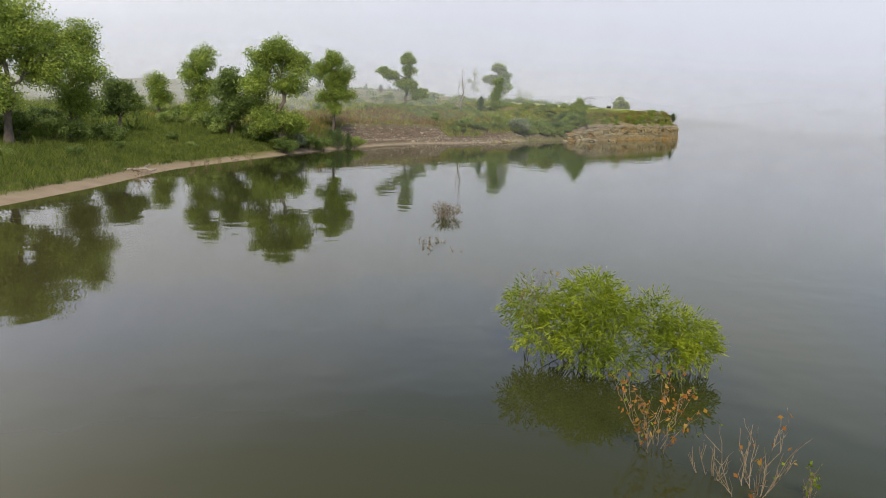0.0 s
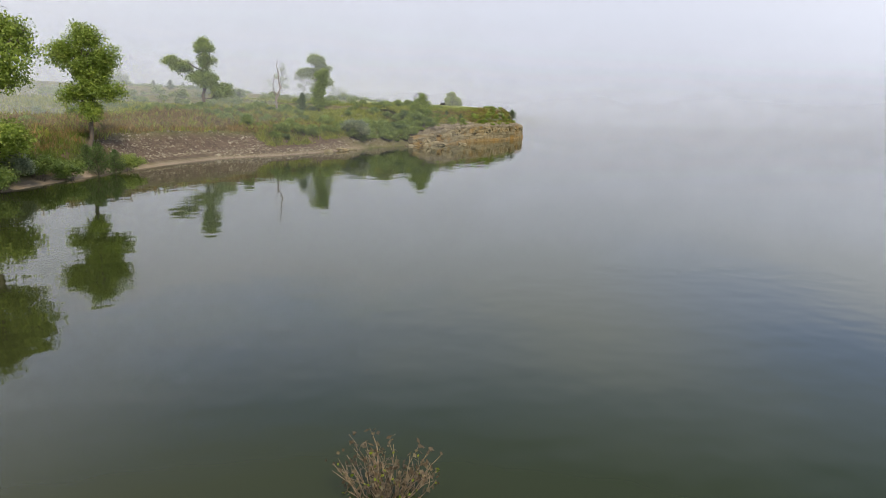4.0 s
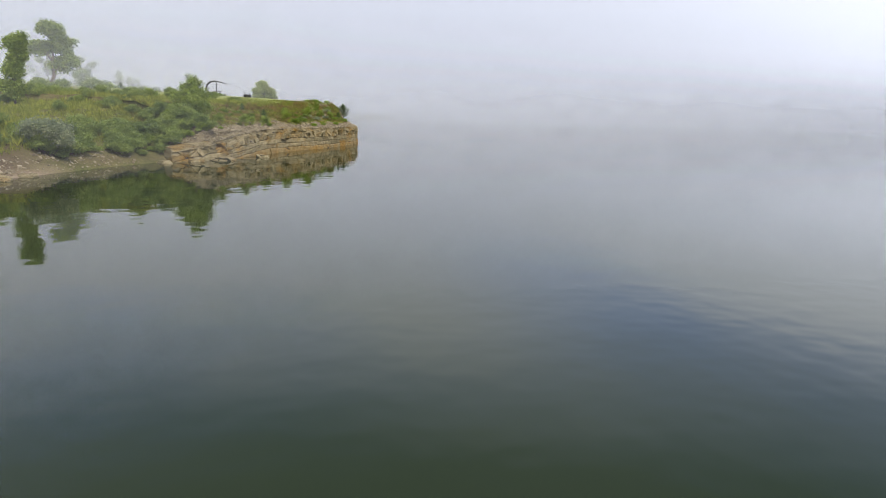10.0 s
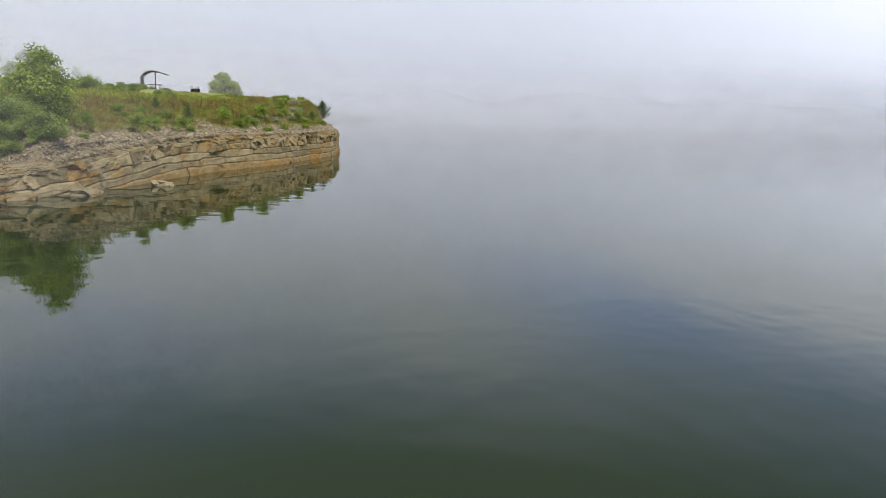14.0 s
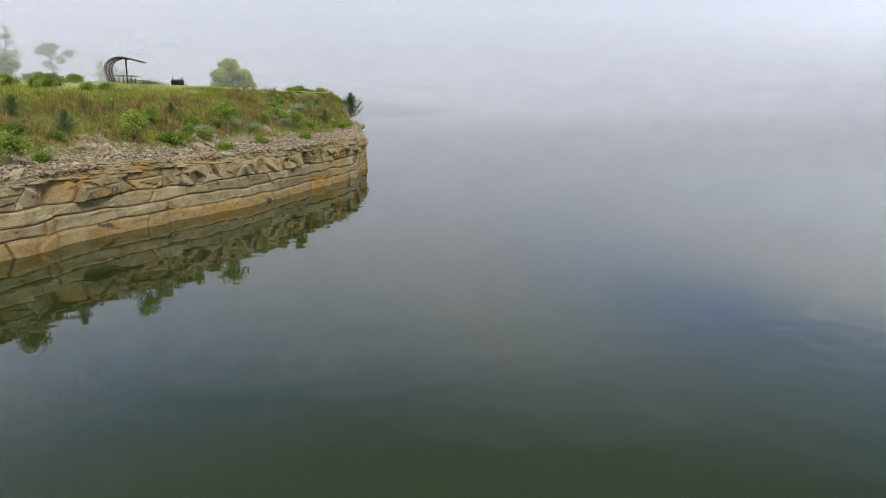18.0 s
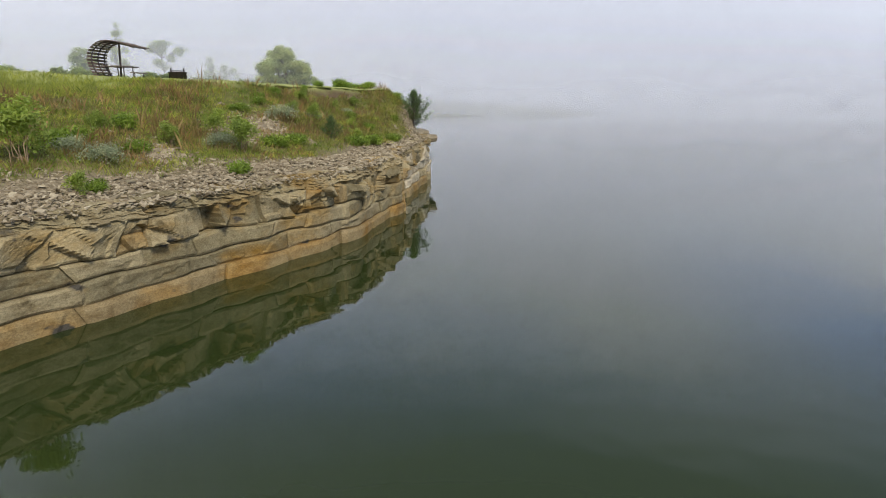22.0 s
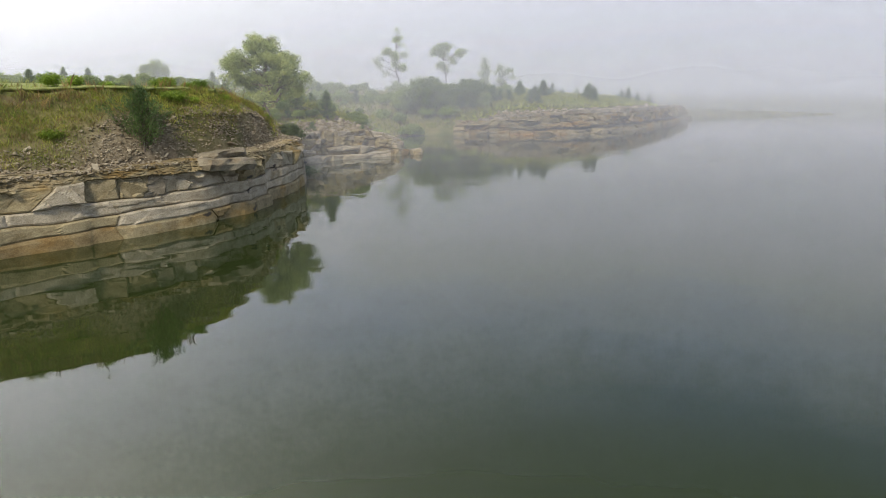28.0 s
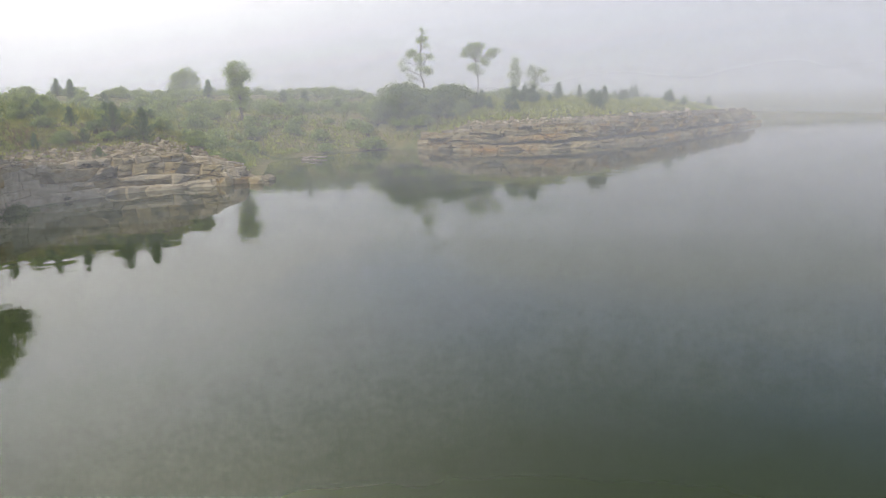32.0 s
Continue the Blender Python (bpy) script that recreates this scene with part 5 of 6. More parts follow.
tree(COT, -15.7, 56.0, [(0, 0, 4.3, 1.1, 1.1, 0.9), (-0.5, 0, 3.3, 1.2, 1.1, 1.0), (0.6, 0, 2.3, 1.4, 1.2, 1.1), (-0.6, 0.2, 1.6, 1.2, 1.0, 0.9)], "cottonwood leafy to the ground", 0.17, M_deep, 0.14, (0, 0), 36, 28, 0.55, 0.24, group=GROVE)
tree(COT, -11.6, 54.5, [(0.5, 0, 7.3, 1.6, 1.5, 1.1), (-0.9, 0, 6.4, 1.3, 1.3, 1.1), (1.6, 0.2, 6.2, 1.2, 1.2, 1.1), (-1.3, -0.2, 4.6, 1.5, 1.3, 1.3), (0.3, 0.3, 4.9, 1.3, 1.2, 1.0), (-0.9, -0.3, 2.2, 1.7, 1.5, 1.4), (0.9, -0.3, 1.9, 1.2, 1.0, 0.9)], "large full-crowned cottonwood by the shore", 0.14, M_cotton, 0.24, (0.3, 0), 37, 30, 0.58, 0.25, group=GROVE)
tree(COT, -10.2, 66.2, [(0.3, 0, 6.6, 0.95, 0.95, 0.8), (-0.7, 0, 5.6, 1.2, 1.1, 0.85), (1.0, 0, 5.2, 1.2, 1.1, 0.85), (0.2, 0.2, 4.4, 1.4, 1.2, 0.9), (0.9, 0, 3.5, 1.1, 0.9, 0.7), (-0.3, 0, 3.2, 1.1, 0.9, 0.7), (0.4, -0.2, 2.2, 0.9, 0.8, 0.6)], "cottonwood with a leaning pale trunk", 0.135, M_cotton, 0.14, (0.6, 0), 38, 28, 0.52, 0.23, group=GROVE)
tree(COT, -7.8, 107.7, [(0.5, 0, 6.6, 1.3, 1.2, 1.0), (0.3, 0, 5.2, 0.9, 0.9, 0.9), (-2.2, 0, 4.5, 1.1, 1.0, 0.75), (-3.4, 0.2, 5.2, 0.8, 0.8, 0.5), (0.1, 0, 3.3, 1.5, 1.4, 1.2), (1.9, 0, 1.9, 1.4, 1.2, 1.0)], "forked cottonwood with one arm reaching sideways", 0.20, M_cotton, 0.22, (0.3, 0), 39, 26, 0.6, 0.26)
tree(COT, 6.1, 139.9, [(0, 0, 5.8, 1.6, 1.5, 0.9), (0.8, 0, 4.5, 1.5, 1.4, 1.0), (-1.2, 0, 4.1, 1.4, 1.3, 0.8), (0.9, 0, 2.6, 1.7, 1.5, 0.8)], "tall hazy cottonwood on the bluff", 0.22, M_cotton, 0.24, (0.2, 0), 40, 26, 0.62, 0.28)
tree(COT, 5.3, 108.5, [(0.1, 0, 4.4, 0.8, 0.8, 0.7), (0.2, 0, 3.4, 0.75, 0.75, 0.8), (0, 0, 2.4, 0.7, 0.7, 0.8), (-0.1, 0, 1.3, 0.75, 0.75, 0.9)], "narrow bright green sapling rising from the shrubs", 0.15, M_cotton, 0.08, (0, 0), 41, 26, 0.42, 0.18)
YZ = ground_at(16.6, 103.6) - 0.1
tree(COT, 16.6, 103.6, [(q, w, h - YZ, r, r, r * 0.85) for q, w, h, r in ((0.1, 0, 5.35, 0.4), (0.35, 0.1, 4.9, 0.55), (-0.3, 0, 4.65, 0.6), (0.7, -0.2, 4.2, 0.65), (-0.75, -0.3, 4.1, 0.65), (0.1, -0.5, 3.7, 0.75), (-0.9, -0.4, 3.3, 0.65), (0.8, -0.5, 3.2, 0.65), (-0.2, -0.6, 2.8, 0.8), (0.6, -0.6, 2.4, 0.6), (-0.7, -0.6, 2.5, 0.6))], "young leafy cottonwood at the cliff's edge", 0.12, M_cotton, 0.07, (0, 0), 42, 26, 0.36, 0.15)
OZ = ground_at(31.6, 153.2) - 0.1
tree("olive_tree", 31.6, 153.2, [(q * 0.72, q * 0.42 + w, h - OZ, r * 0.88, r, r * 0.66) for q, w, h, r in ((-0.7, 0, 6.55, 0.85), (0.35, 0.1, 6.75, 0.5), (-1.5, 0, 5.7, 0.9), (0.1, 0, 5.8, 0.95), (1.2, 0, 5.5, 0.85), (2.0, 0.1, 4.8, 0.7), (-2.0, 0, 4.9, 0.6), (0.4, 0.4, 4.9, 1.0), (-0.9, 0.4, 4.8, 0.8), (1.3, 0.3, 4.3, 0.8), (-0.2, 0.2, 4.1, 0.7))], "spreading pale olive tree with twisting stems", 0.085, M_olive, 0.16, (0.1, 0), 43, 34, 0.34, 0.14)

def tufted(x, y, top, tufts, label, seed, r=0.17):
    """A ragged tree with its leaves in separate tufts: across, height, radius."""
    base = ground_at(x, y) - 0.1
    tree(COT, x, y, [(q, 0.25 * math.sin(7 * q + k), h - base, s_ * 1.2, s_ * 1.2, s_ * 0.95) for k, (q, h, s_) in enumerate(tufts)], label, 0.16, M_cotton, r, (0, 0), seed, 14, 0.56, 0.27)


tufted(0.3, 234.4, 15.9, [(0.15, 15.4, 0.45), (0.25, 14.2, 0.65), (0.95, 13.1, 0.45), (-1.4, 12.0, 0.8), (0, 11.3, 0.75), (1.2, 11.6, 0.6), (-0.7, 10.1, 0.6), (0.8, 9.5, 0.8), (-3.6, 10.9, 0.6), (-3.1, 9.7, 0.55), (-1.9, 8.5, 0.5)], "tall ragged tree with leaves in separate tufts", 44)
tufted(6.4, 241.0, 13.8, [(-1.2, 13.0, 0.8), (0.4, 13.0, 0.75), (-0.2, 11.8, 1.1), (-1.8, 12.1, 0.7), (2.7, 11.7, 0.8), (3.4, 12.1, 0.5), (1.5, 10.6, 0.7), (-0.8, 9.8, 0.9), (0.6, 9.0, 0.5)], "spreading tree on the far bank in fog", 45)
tufted(14.7, 237.8, 10.6, [(0, 10.1, 0.55), (-0.5, 9.2, 0.6), (0.5, 9.1, 0.55), (0, 8.1, 0.75), (0.1, 7.0, 0.7)], "upright tree on the far bank in fog", 46, 0.13)
tufted(17.4, 238.9, 9.6, [(-0.3, 9.1, 0.6), (-0.9, 8.3, 0.55), (1.2, 8.4, 0.65), (0, 7.6, 0.6), (1.4, 7.3, 0.55), (-0.3, 6.7, 0.65)], "low forked tree on the far bank in fog", 47, 0.13)
tufted(8.0, 190.2, 9.0, [(-0.3, 8.5, 0.6), (0.5, 8.5, 0.55), (-0.8, 7.7, 0.65), (0.8, 7.7, 0.65), (0, 7.2, 0.8), (-0.4, 6.2, 0.8), (0.6, 6.0, 0.7), (0, 5.2, 0.8)], "single bushy tree beyond the cove", 48, 0.14)
tufted(-41, 222.8, 11.8, [(0, 10.6, 1.5), (-1.9, 9.8, 1.2), (1.9, 9.8, 1.2), (-2.8, 8.4, 1.0), (2.7, 8.3, 1.0), (0, 8.8, 1.4), (-1.0, 7.2, 0.9), (1.1, 7.0, 0.9)], "round-headed tree on the hill in fog", 49, 0.25)

# a dead tree bare of leaves
rng = np.random.default_rng(61)
snag = empty("dead_tree", pose(0.5, 98.2, ground_at(0.5, 98.2) - 0.1), "leafless grey dead tree standing among shrubs", "tree")
path = bent(rng, (0, 0, 0), (0.1, 0, 5.6), 9, 0.02)
v, f = tube(path, np.linspace(0.13, 0.025, 9), 7)
piece("trunk", v, f, M_deadwood, snag, True)
for k, (dx, dy, h) in enumerate(((0.7, 0.1, 3.9), (-0.9, 0, 2.6), (0.5, -0.2, 2.9), (-0.5, 0.2, 3.6), (0.35, 0, 4.9), (-0.35, 0.1, 4.6))):
    v, f = tube(bent(rng, path[min(7, 2 + k % 5)], (dx, dy, h), 5, 0.05), np.linspace(0.05, 0.012, 5), 5)
    piece("limb", v, f, M_deadwood, snag, True)

# junipers
J_TIP = juniper("juniper", on(38.3, 137.6, 20), 1.85, 0.8, "green juniper perched on the cliff's rim", 71, open_=0.1)
J1 = juniper("juniper", on(28.3, 164.6, 0), 2.1, 0.62, "slim dark juniper above the low ledge", 72, "junipers above the cove")
J2 = juniper("juniper", on(26.2, 164.2, 40), 1.9, 0.75, "dark juniper above the low ledge", 73, "junipers above the cove", 0.25)
rng = np.random.default_rng(77)
for x, y, h in ((27.0, 161.8, 0.7), (24.6, 162.6, 0.8), (29.2, 161.2, 0.6), (23.4, 165.6, 0.9), (25.4, 167.3, 0.7), (21.6, 162.5, 1.0), (27.4, 158.9, 0.6), (30.2, 166.0, 0.45), (22.6, 159.4, 0.8), (19.4, 166.5, 0.9), (28.3, 167.4, 0.5)):
    plant(J1 if rng.random() < 0.3 else J2, x, y, rng.uniform(0, 360), 0.72 * h)
for k in range(34):
    s, d = rng.uniform(arc_at(42), arc_at(47)), rng.uniform(5, 17)
    x, y, tx, ty = shore_frame(s)
    plant(J1 if k % 3 else J2, x - ty * d, y + tx * d, rng.uniform(0, 360), rng.uniform(0.55, 1.15), "juniper on the far bluff in fog")
for x, y, h in ((26.4, 205.6, 1.05), (28.0, 204.0, 0.9), (29.6, 202.6, 0.8), (24.6, 204.8, 1.2)):
    plant(J2, x, y, rng.uniform(0, 360), h, "broad dark juniper beside the far thicket")
for x, y, h in ((-20.6, 190, 1.3), (-27, 192, 1.1), (6.3, 160, 0.9), (-8, 186, 1.0), (3.0, 205, 1.1), (-3.5, 208, 1.0), (9.0, 204, 0.9), (-14, 205, 1.2), (-34, 178, 1.2), (3.2, 103.2, 1.15), (-16, 140, 0.9), (-22, 128, 0.8), (-5, 126, 0.7), (-30, 150, 1.1), (13, 146, 0.6), (-2, 168, 0.8)):
    plant(J1 if h > 1 else J2, x, y, rng.uniform(0, 360), h, "dark juniper out on the grassy hill")
for x, y, h in ((-8.6, 61.6, 1.0), (-7.9, 62.4, 0.85), (-9.3, 62.2, 0.8)):
    plant(J2, x, y, rng.uniform(0, 360), h, "dark juniper at the end of the beach")
for x, y, h in ((23.4, 111.9, 0.45), (34.2, 125.9, 0.42), (21.8, 113.0, 0.4), (26.5, 118.0, 0.35)):
    plant(J2, x, y, rng.uniform(0, 360), h, "small juniper seedling on the bluff slope")

# shrubs
G1 = "shrubs above the stony bank"
B_A = bush("shrub", on(9.4, 96.4, 0), 1.2, 1.3, "dense green shrub above the stony bank", 0.105, M_shrub, 81, group=G1)
B_B = bush("shrub", on(11.4, 98.6, 0), 1.3, 1.1, "low spreading green shrub above the stony bank", 0.10, M_shrub, 82, group=G1, stems=11)
B_C = bush("shrub", on(7.0, 94.6, 0), 1.0, 1.0, "bright leafy shrub above the stony bank", 0.11, M_cotton, 83, group=G1)
B_D = bush("shrub", on(13.2, 99.4, 0), 1.1, 1.2, "dark green shrub above the stony bank", 0.10, M_deep, 84, group=G1)
B_S = bush("silver_shrub", on(7.9, 91.9, 0), 1.6, 2.0, "silvery grey-green shrub at the water's edge", 0.10, M_silver, 85, 24, 0.36, 0.14, 11)
rng = np.random.default_rng(88)
for k in range(150):
    s = rng.uniform(arc_at(11) + 2, arc_at(16) + 1.5)
    d = (2.4 if s < arc_at(13) else 1.1) + 22 * rng.random() ** 1.7
    x, y, tx, ty = shore_frame(s)
    plant((B_A, B_B, B_C, B_D, B_B, B_A)[rng.integers(6)], x - ty * d, y + tx * d, rng.uniform(0, 360), rng.uniform(0.45, 0.95) * (1.0 if d < 6 else 0.75))
for k in range(22):
    s, d = rng.uniform(arc_at(13), arc_at(16) + 2.0), rng.uniform(0.8, 4.5)
    x, y, tx, ty = shore_frame(s)
    plant((B_A, B_B, B_C)[rng.integers(3)], x - ty * d, y + tx * d, rng.uniform(0, 360), rng.uniform(0.4, 0.8))
for k in range(27):
    x, y, tx, ty = shore_frame(arc_at(14) + (arc_at(16) + 1.6 - arc_at(14)) * (k % 9) / 8)
    d = (1.9, 3.2, 1.1)[k // 9] + rng.uniform(-0.3, 0.3)
    plant((B_A, B_B, B_C)[k % 3], x - ty * d, y + tx * d, rng.uniform(0, 360), rng.uniform(0.55, 0.8) if k < 18 else rng.uniform(0.3, 0.5))
for x, y, h in ((4.6, 165, 0.9), (6.2, 166, 0.7), (8.7, 165, 0.8), (2.8, 166, 1.0), (1.0, 168, 0.8), (10.4, 166, 0.6), (7.4, 169, 0.9)):
    plant(B_A, x, y, rng.uniform(0, 360), h, "low shrub beyond the lawn in fog")
scrub = []
for k in range(90):
    x, y, r_ = rng.uniform(-34, 14), rng.uniform(112, 178), rng.uniform(0.5, 1.2)
    z = ground_at(x, y)
    p, _ = clumps(rng, [(x + rng.normal(0, r_ * 0.5), y + rng.normal(0, r_ * 0.5), z + r_ * rng.uniform(0.2, 0.6), r_ * 0.6, r_ * 0.6, r_ * 0.4) for _ in range(4)], 16, 0.16, 0.42)
    scrub.append(leaf_quads(rng, p, 0.13, 0.09, 0.2))
for k in range(190):
    x, y, r_ = rng.uniform(-38, 24), rng.uniform(166, 236), rng.uniform(0.5, 1.5)
    if shore_of([x], [y])[0][0] < 5:
        continue
    z = ground_at(x, y)
    p, _ = clumps(rng, [(x + rng.normal(0, r_ * 0.5), y + rng.normal(0, r_ * 0.5), z + r_ * rng.uniform(0.2, 0.6), r_ * 0.6, r_ * 0.6, r_ * 0.45) for _ in range(4)], 12, 0.2, 0.55)
    scrub.append(leaf_quads(rng, p, 0.2, 0.14, 0.2))
v, f = join(scrub)
tagged(piece("upland_scrub", v, f, M_shrub), "low green scrub dotted over the hazy upland meadow", "shrubs", kind="stuff")
for k in range(26):
    plant((B_A, B_B, B_D)[rng.integers(3)], rng.uniform(-40, -14), rng.uniform(58, 104), rng.uniform(0, 360), rng.uniform(0.5, 1.0), "shrub in the meadow behind the cottonwoods")
# thick growth under the cottonwoods
for x, y, h, w in ((-20.5, 41, 1.3, 3), (-22.5, 40, 1.4, 3), (-19.5, 44.5, 1.0, 3), (-13.5, 55, 1.2, 3), (-11, 53.6, 1.0, 3), (-16.5, 55.2, 1.0, 0), (-18.2, 57.5, 1.1, 1), (-21.5, 57.8, 0.9, 1), (-10.2, 57.6, 1.0, 3), (-9.4, 59.2, 0.9, 3), (-24.5, 46, 1.3, 3), (-26, 52, 1.2, 0), (-27.5, 58, 1.1, 1), (-13, 58.8, 1.1, 1), (-7.6, 64.6, 0.8, 0), (-23.5, 36.5, 1.2, 3), (-25.0, 43, 1.2, 3), (-17.5, 49, 0.5, 3), (-17.6, 42, 0.45, 3), (-17.2, 36.5, 0.5, 3), (-18.0, 32, 0.5, 1), (-15.6, 47.5, 0.4, 1)):
    plant((B_A, B_B, B_C, B_D)[w], x, y, rng.uniform(0, 360), h, "dark green undergrowth below the cottonwoods")
plant(B_S, -11.2, 55.4, 50, 0.8, "silvery shrub among the cottonwoods", 0.05)
# round the cove and the far point
for k in range(74):
    s = rng.uniform(arc_at(35) + 1, arc_at(41))
    d = rng.uniform(2.0, 20)
    x, y, tx, ty = shore_frame(s)
    plant((B_A, B_B, B_C, B_A)[rng.integers(4)], x - ty * d, y + tx * d, rng.uniform(0, 360), rng.uniform(0.5, 1.0), "green shrub on the bank of the cove")
bush("thicket", on(20.2, 201.6, 0), 2.9, 4.0, "tall dark green thicket on the far bank", 0.2, M_deep, 95, 30, 0.62, 0.26, 16)
bush("thicket", on(24.6, 203.6, 0), 2.3, 3.2, "dark green thicket on the far bank", 0.2, M_deep, 96, 30, 0.62, 0.26, 13)
for x, y, h, w in ((19.6, 201.4, 2.1, 3), (22.0, 201.6, 2.0, 3), (24.0, 202.6, 1.7, 3), (17.6, 202.5, 1.8, 3), (21.0, 204.0, 2.3, 3), (25.6, 203.6, 1.3, 3), (15.8, 204, 1.5, 0), (17.3, 200.8, 1.5, 0), (23.0, 200.4, 1.5, 2), (26.8, 202.0, 1.3, 0), (18.6, 203.2, 2.7, 0), (22.8, 203.4, 2.6, 3), (20.6, 200.0, 1.3, 2)):
    plant((B_A, B_B, B_C, B_D)[w], x, y, rng.uniform(0, 360), h, "tall dark thicket on the far bank")
plant(B_C, 20.6, 195.4, 30, 1.5, "light green willow shrub at the cove's edge")
plant(B_C, 18.6, 190.4, 130, 1.0, "light green willow shrub at the cove's edge")
for k in range(26):
    s, d = rng.uniform(arc_at(31), arc_at(35)), rng.uniform(2.4, 11)
    x, y, tx, ty = shore_frame(s)
    plant((B_A, B_B, B_D, B_C)[rng.integers(4)], x - ty * d, y + tx * d, rng.uniform(0, 360), rng.uniform(0.4, 0.75), "green shrub above the low ledge")
B_O = bush("sage_shrub", on(32.0, 154.6, 0), 1.6, 1.35, "grey-green shrub spilling over the cliff's edge", 0.085, M_sage, 91, 26, 0.30, 0.13, 12)
plant(B_O, 30.9, 157.4, 70, 0.8, "grey-green shrub spilling over the cliff's edge")
plant(B_O, 33.6, 151.6, 160, 0.7, "grey-green shrub under the olive tree")
for x, y, h in ((22.9, 125.7, 0.5), (21.2, 126.8, 0.6), (23.6, 126.2, 0.4), (19.6, 124.4, 0.7), (18.2, 122.6, 0.8), (20.4, 128.6, 0.6), (16.6, 120.8, 0.8), (21.8, 129.6, 0.5), (17.4, 126.0, 0.9), (14.6, 118.0, 0.9)):
    plant((B_A, B_C)[int(10 * h) % 2], x, y, rng.uniform(0, 360), h, "low green shrub in the long grass above the cliff")
# on the bluff slope
SAP = bush("sapling", on(28.5, 116.6, 0), 0.62, 1.25, "leafy yellow-green sapling with pale stems on the slope", 0.075, M_cotton, 92, 14, 0.26, 0.10, 8, "sapling", "saplings on the bluff slope", stem_mat=M_twig)
for x, y, h in ((25.4, 112.2, 0.85), (35.3, 133.4, 0.42), (34.4, 131.4, 0.38), (35.0, 130.0, 0.4), (24.0, 108.7, 0.6), (22.6, 107.7, 0.8), (30.4, 120.2, 0.5), (33.0, 126.6, 0.4), (20.4, 104.6, 0.8), (18.4, 102.4, 0.8), (29.6, 115.8, 0.4), (33.6, 127.6, 0.5), (35.2, 128.6, 0.35), (31.2, 122.0, 0.6), (27.0, 113.8, 0.55), (32.0, 121.2, 0.75), (29.0, 119.6, 0.5), (33.2, 130.6, 0.5), (25.8, 114.6, 0.7), (21.4, 106.6, 0.6)):
    plant(SAP, x, y, rng.uniform(0, 360), h)
WEED = bush("weed", on(28.1, 113.6, 0), 0.42, 0.42, "low green weed clump in the rubble", 0.06, M_lush, 93, 16, 0.2, 0.08, 9, "weed", "weeds in the rubble", stem_mat=M_twig)
for k in range(64):
    s, d = rng.uniform(arc_at(16), arc_at(31)), rng.uniform(0.9, 4.6)
    x, y, tx, ty = shore_frame(s)
    plant(WEED, x - ty * d, y + tx * d, rng.uniform(0, 360), rng.uniform(0.45, 1.15))
SAGE = bush("sagebrush", on(32.7, 125.6, 0), 0.5, 0.55, "pale grey sagebrush on the slope", 0.06, M_silver, 94, 12, 0.2, 0.09, 10, "weed", "sagebrush on the slope", 0.4, M_twig)
for x, y, h in ((29.6, 117.6, 0.9), (28.9, 117.9, 0.8), (31.4, 121.2, 0.8), (33.6, 127.8, 0.7), (27.6, 115.6, 0.8), (34.9, 132.2, 0.6)):
    plant(SAGE, x, y, rng.uniform(0, 360), h)

# ---------------------------------------------------------------- growth standing in the lake
def fronds(rng, lobes, length, per, out=0.5):
    """Hanging sprays of narrow leaves."""
    pts, ways = [], []
    for cx, cy, cz, r in lobes:
        k = int(330 * r * r / 0.25)
        d = unit(rng.normal(size=(k, 3)) + (0, 0, 0.25))
        c = np.array((cx, cy, cz)) + d * r * rng.uniform(0.45, 1.05, (k, 1)) * (1, 1, 0.8)
        hang = unit(d * (1, 1, 0.6) + (0, 0, -out) + rng.normal(size=(k, 3)) * 0.3)
        t = rng.uniform(0, 1, (k, per, 1))
        p = c[:, None] + hang[:, None] * t * length + rng.normal(size=(k, per, 3)) * 0.028
        pts.append(p.reshape(-1, 3))
        ways.append(np.repeat(hang + rng.normal(size=(k, 3)) * 0.2, per, 0))
    return np.concatenate(pts), np.concatenate(ways)


rng = np.random.default_rng(101)
for label, x, y, lobes in (("bright green willow bush standing in the lake", 5.3, 11.2, [(-0.85, 0.35, 0.80, 0.42), (-0.45, 0.1, 0.62, 0.40), (0.0, 0.15, 0.95, 0.45), (0.25, -0.1, 0.75, 0.45), (-0.1, -0.45, 0.42, 0.38), (0.35, -0.55, 0.30, 0.30), (-0.75, -0.1, 0.45, 0.30), (0.1, 0.4, 1.05, 0.35)]),
                           ("smaller willow bush with browned tips standing in the lake", 6.52, 11.05, [(-0.25, 0.2, 0.80, 0.36), (0.15, 0.1, 0.62, 0.38), (0.35, -0.05, 0.42, 0.30), (-0.1, -0.25, 0.40, 0.33), (0.4, 0.15, 0.55, 0.24)])):
    w = empty("willow_bush", pose(x, y, 0), label, "shrub", "willows in the lake")
    stems = []
    for q in lobes:
        for _ in range(3):
            end = np.array(q[:3]) + rng.normal(size=3) * 0.15
            stems.append(tube(bent(rng, (rng.normal(0, 0.12), rng.normal(0, 0.12), -0.5), end, 6, 0.05), np.linspace(0.016, 0.004, 6), 5))
    v, f = join(stems)
    piece("stems", v, f, M_bark, w, True)
    p, a = fronds(rng, lobes, 0.26, 8, 0.35)
    v, f = leaf_quads(rng, p, 0.105, 0.019, along=a)
    piece("foliage", v, f, M_willow, w)
    p, a = fronds(rng, [(q[0], q[1], q[2] + 0.05, q[3] * 0.8) for q in lobes[:3]], 0.12, 1, 0.2)
    v, f = leaf_quads(rng, p[::9], 0.07, 0.016, along=a[::9])
    piece("browned_leaves", v, f, M_orange, w, label="browned leaf tips")


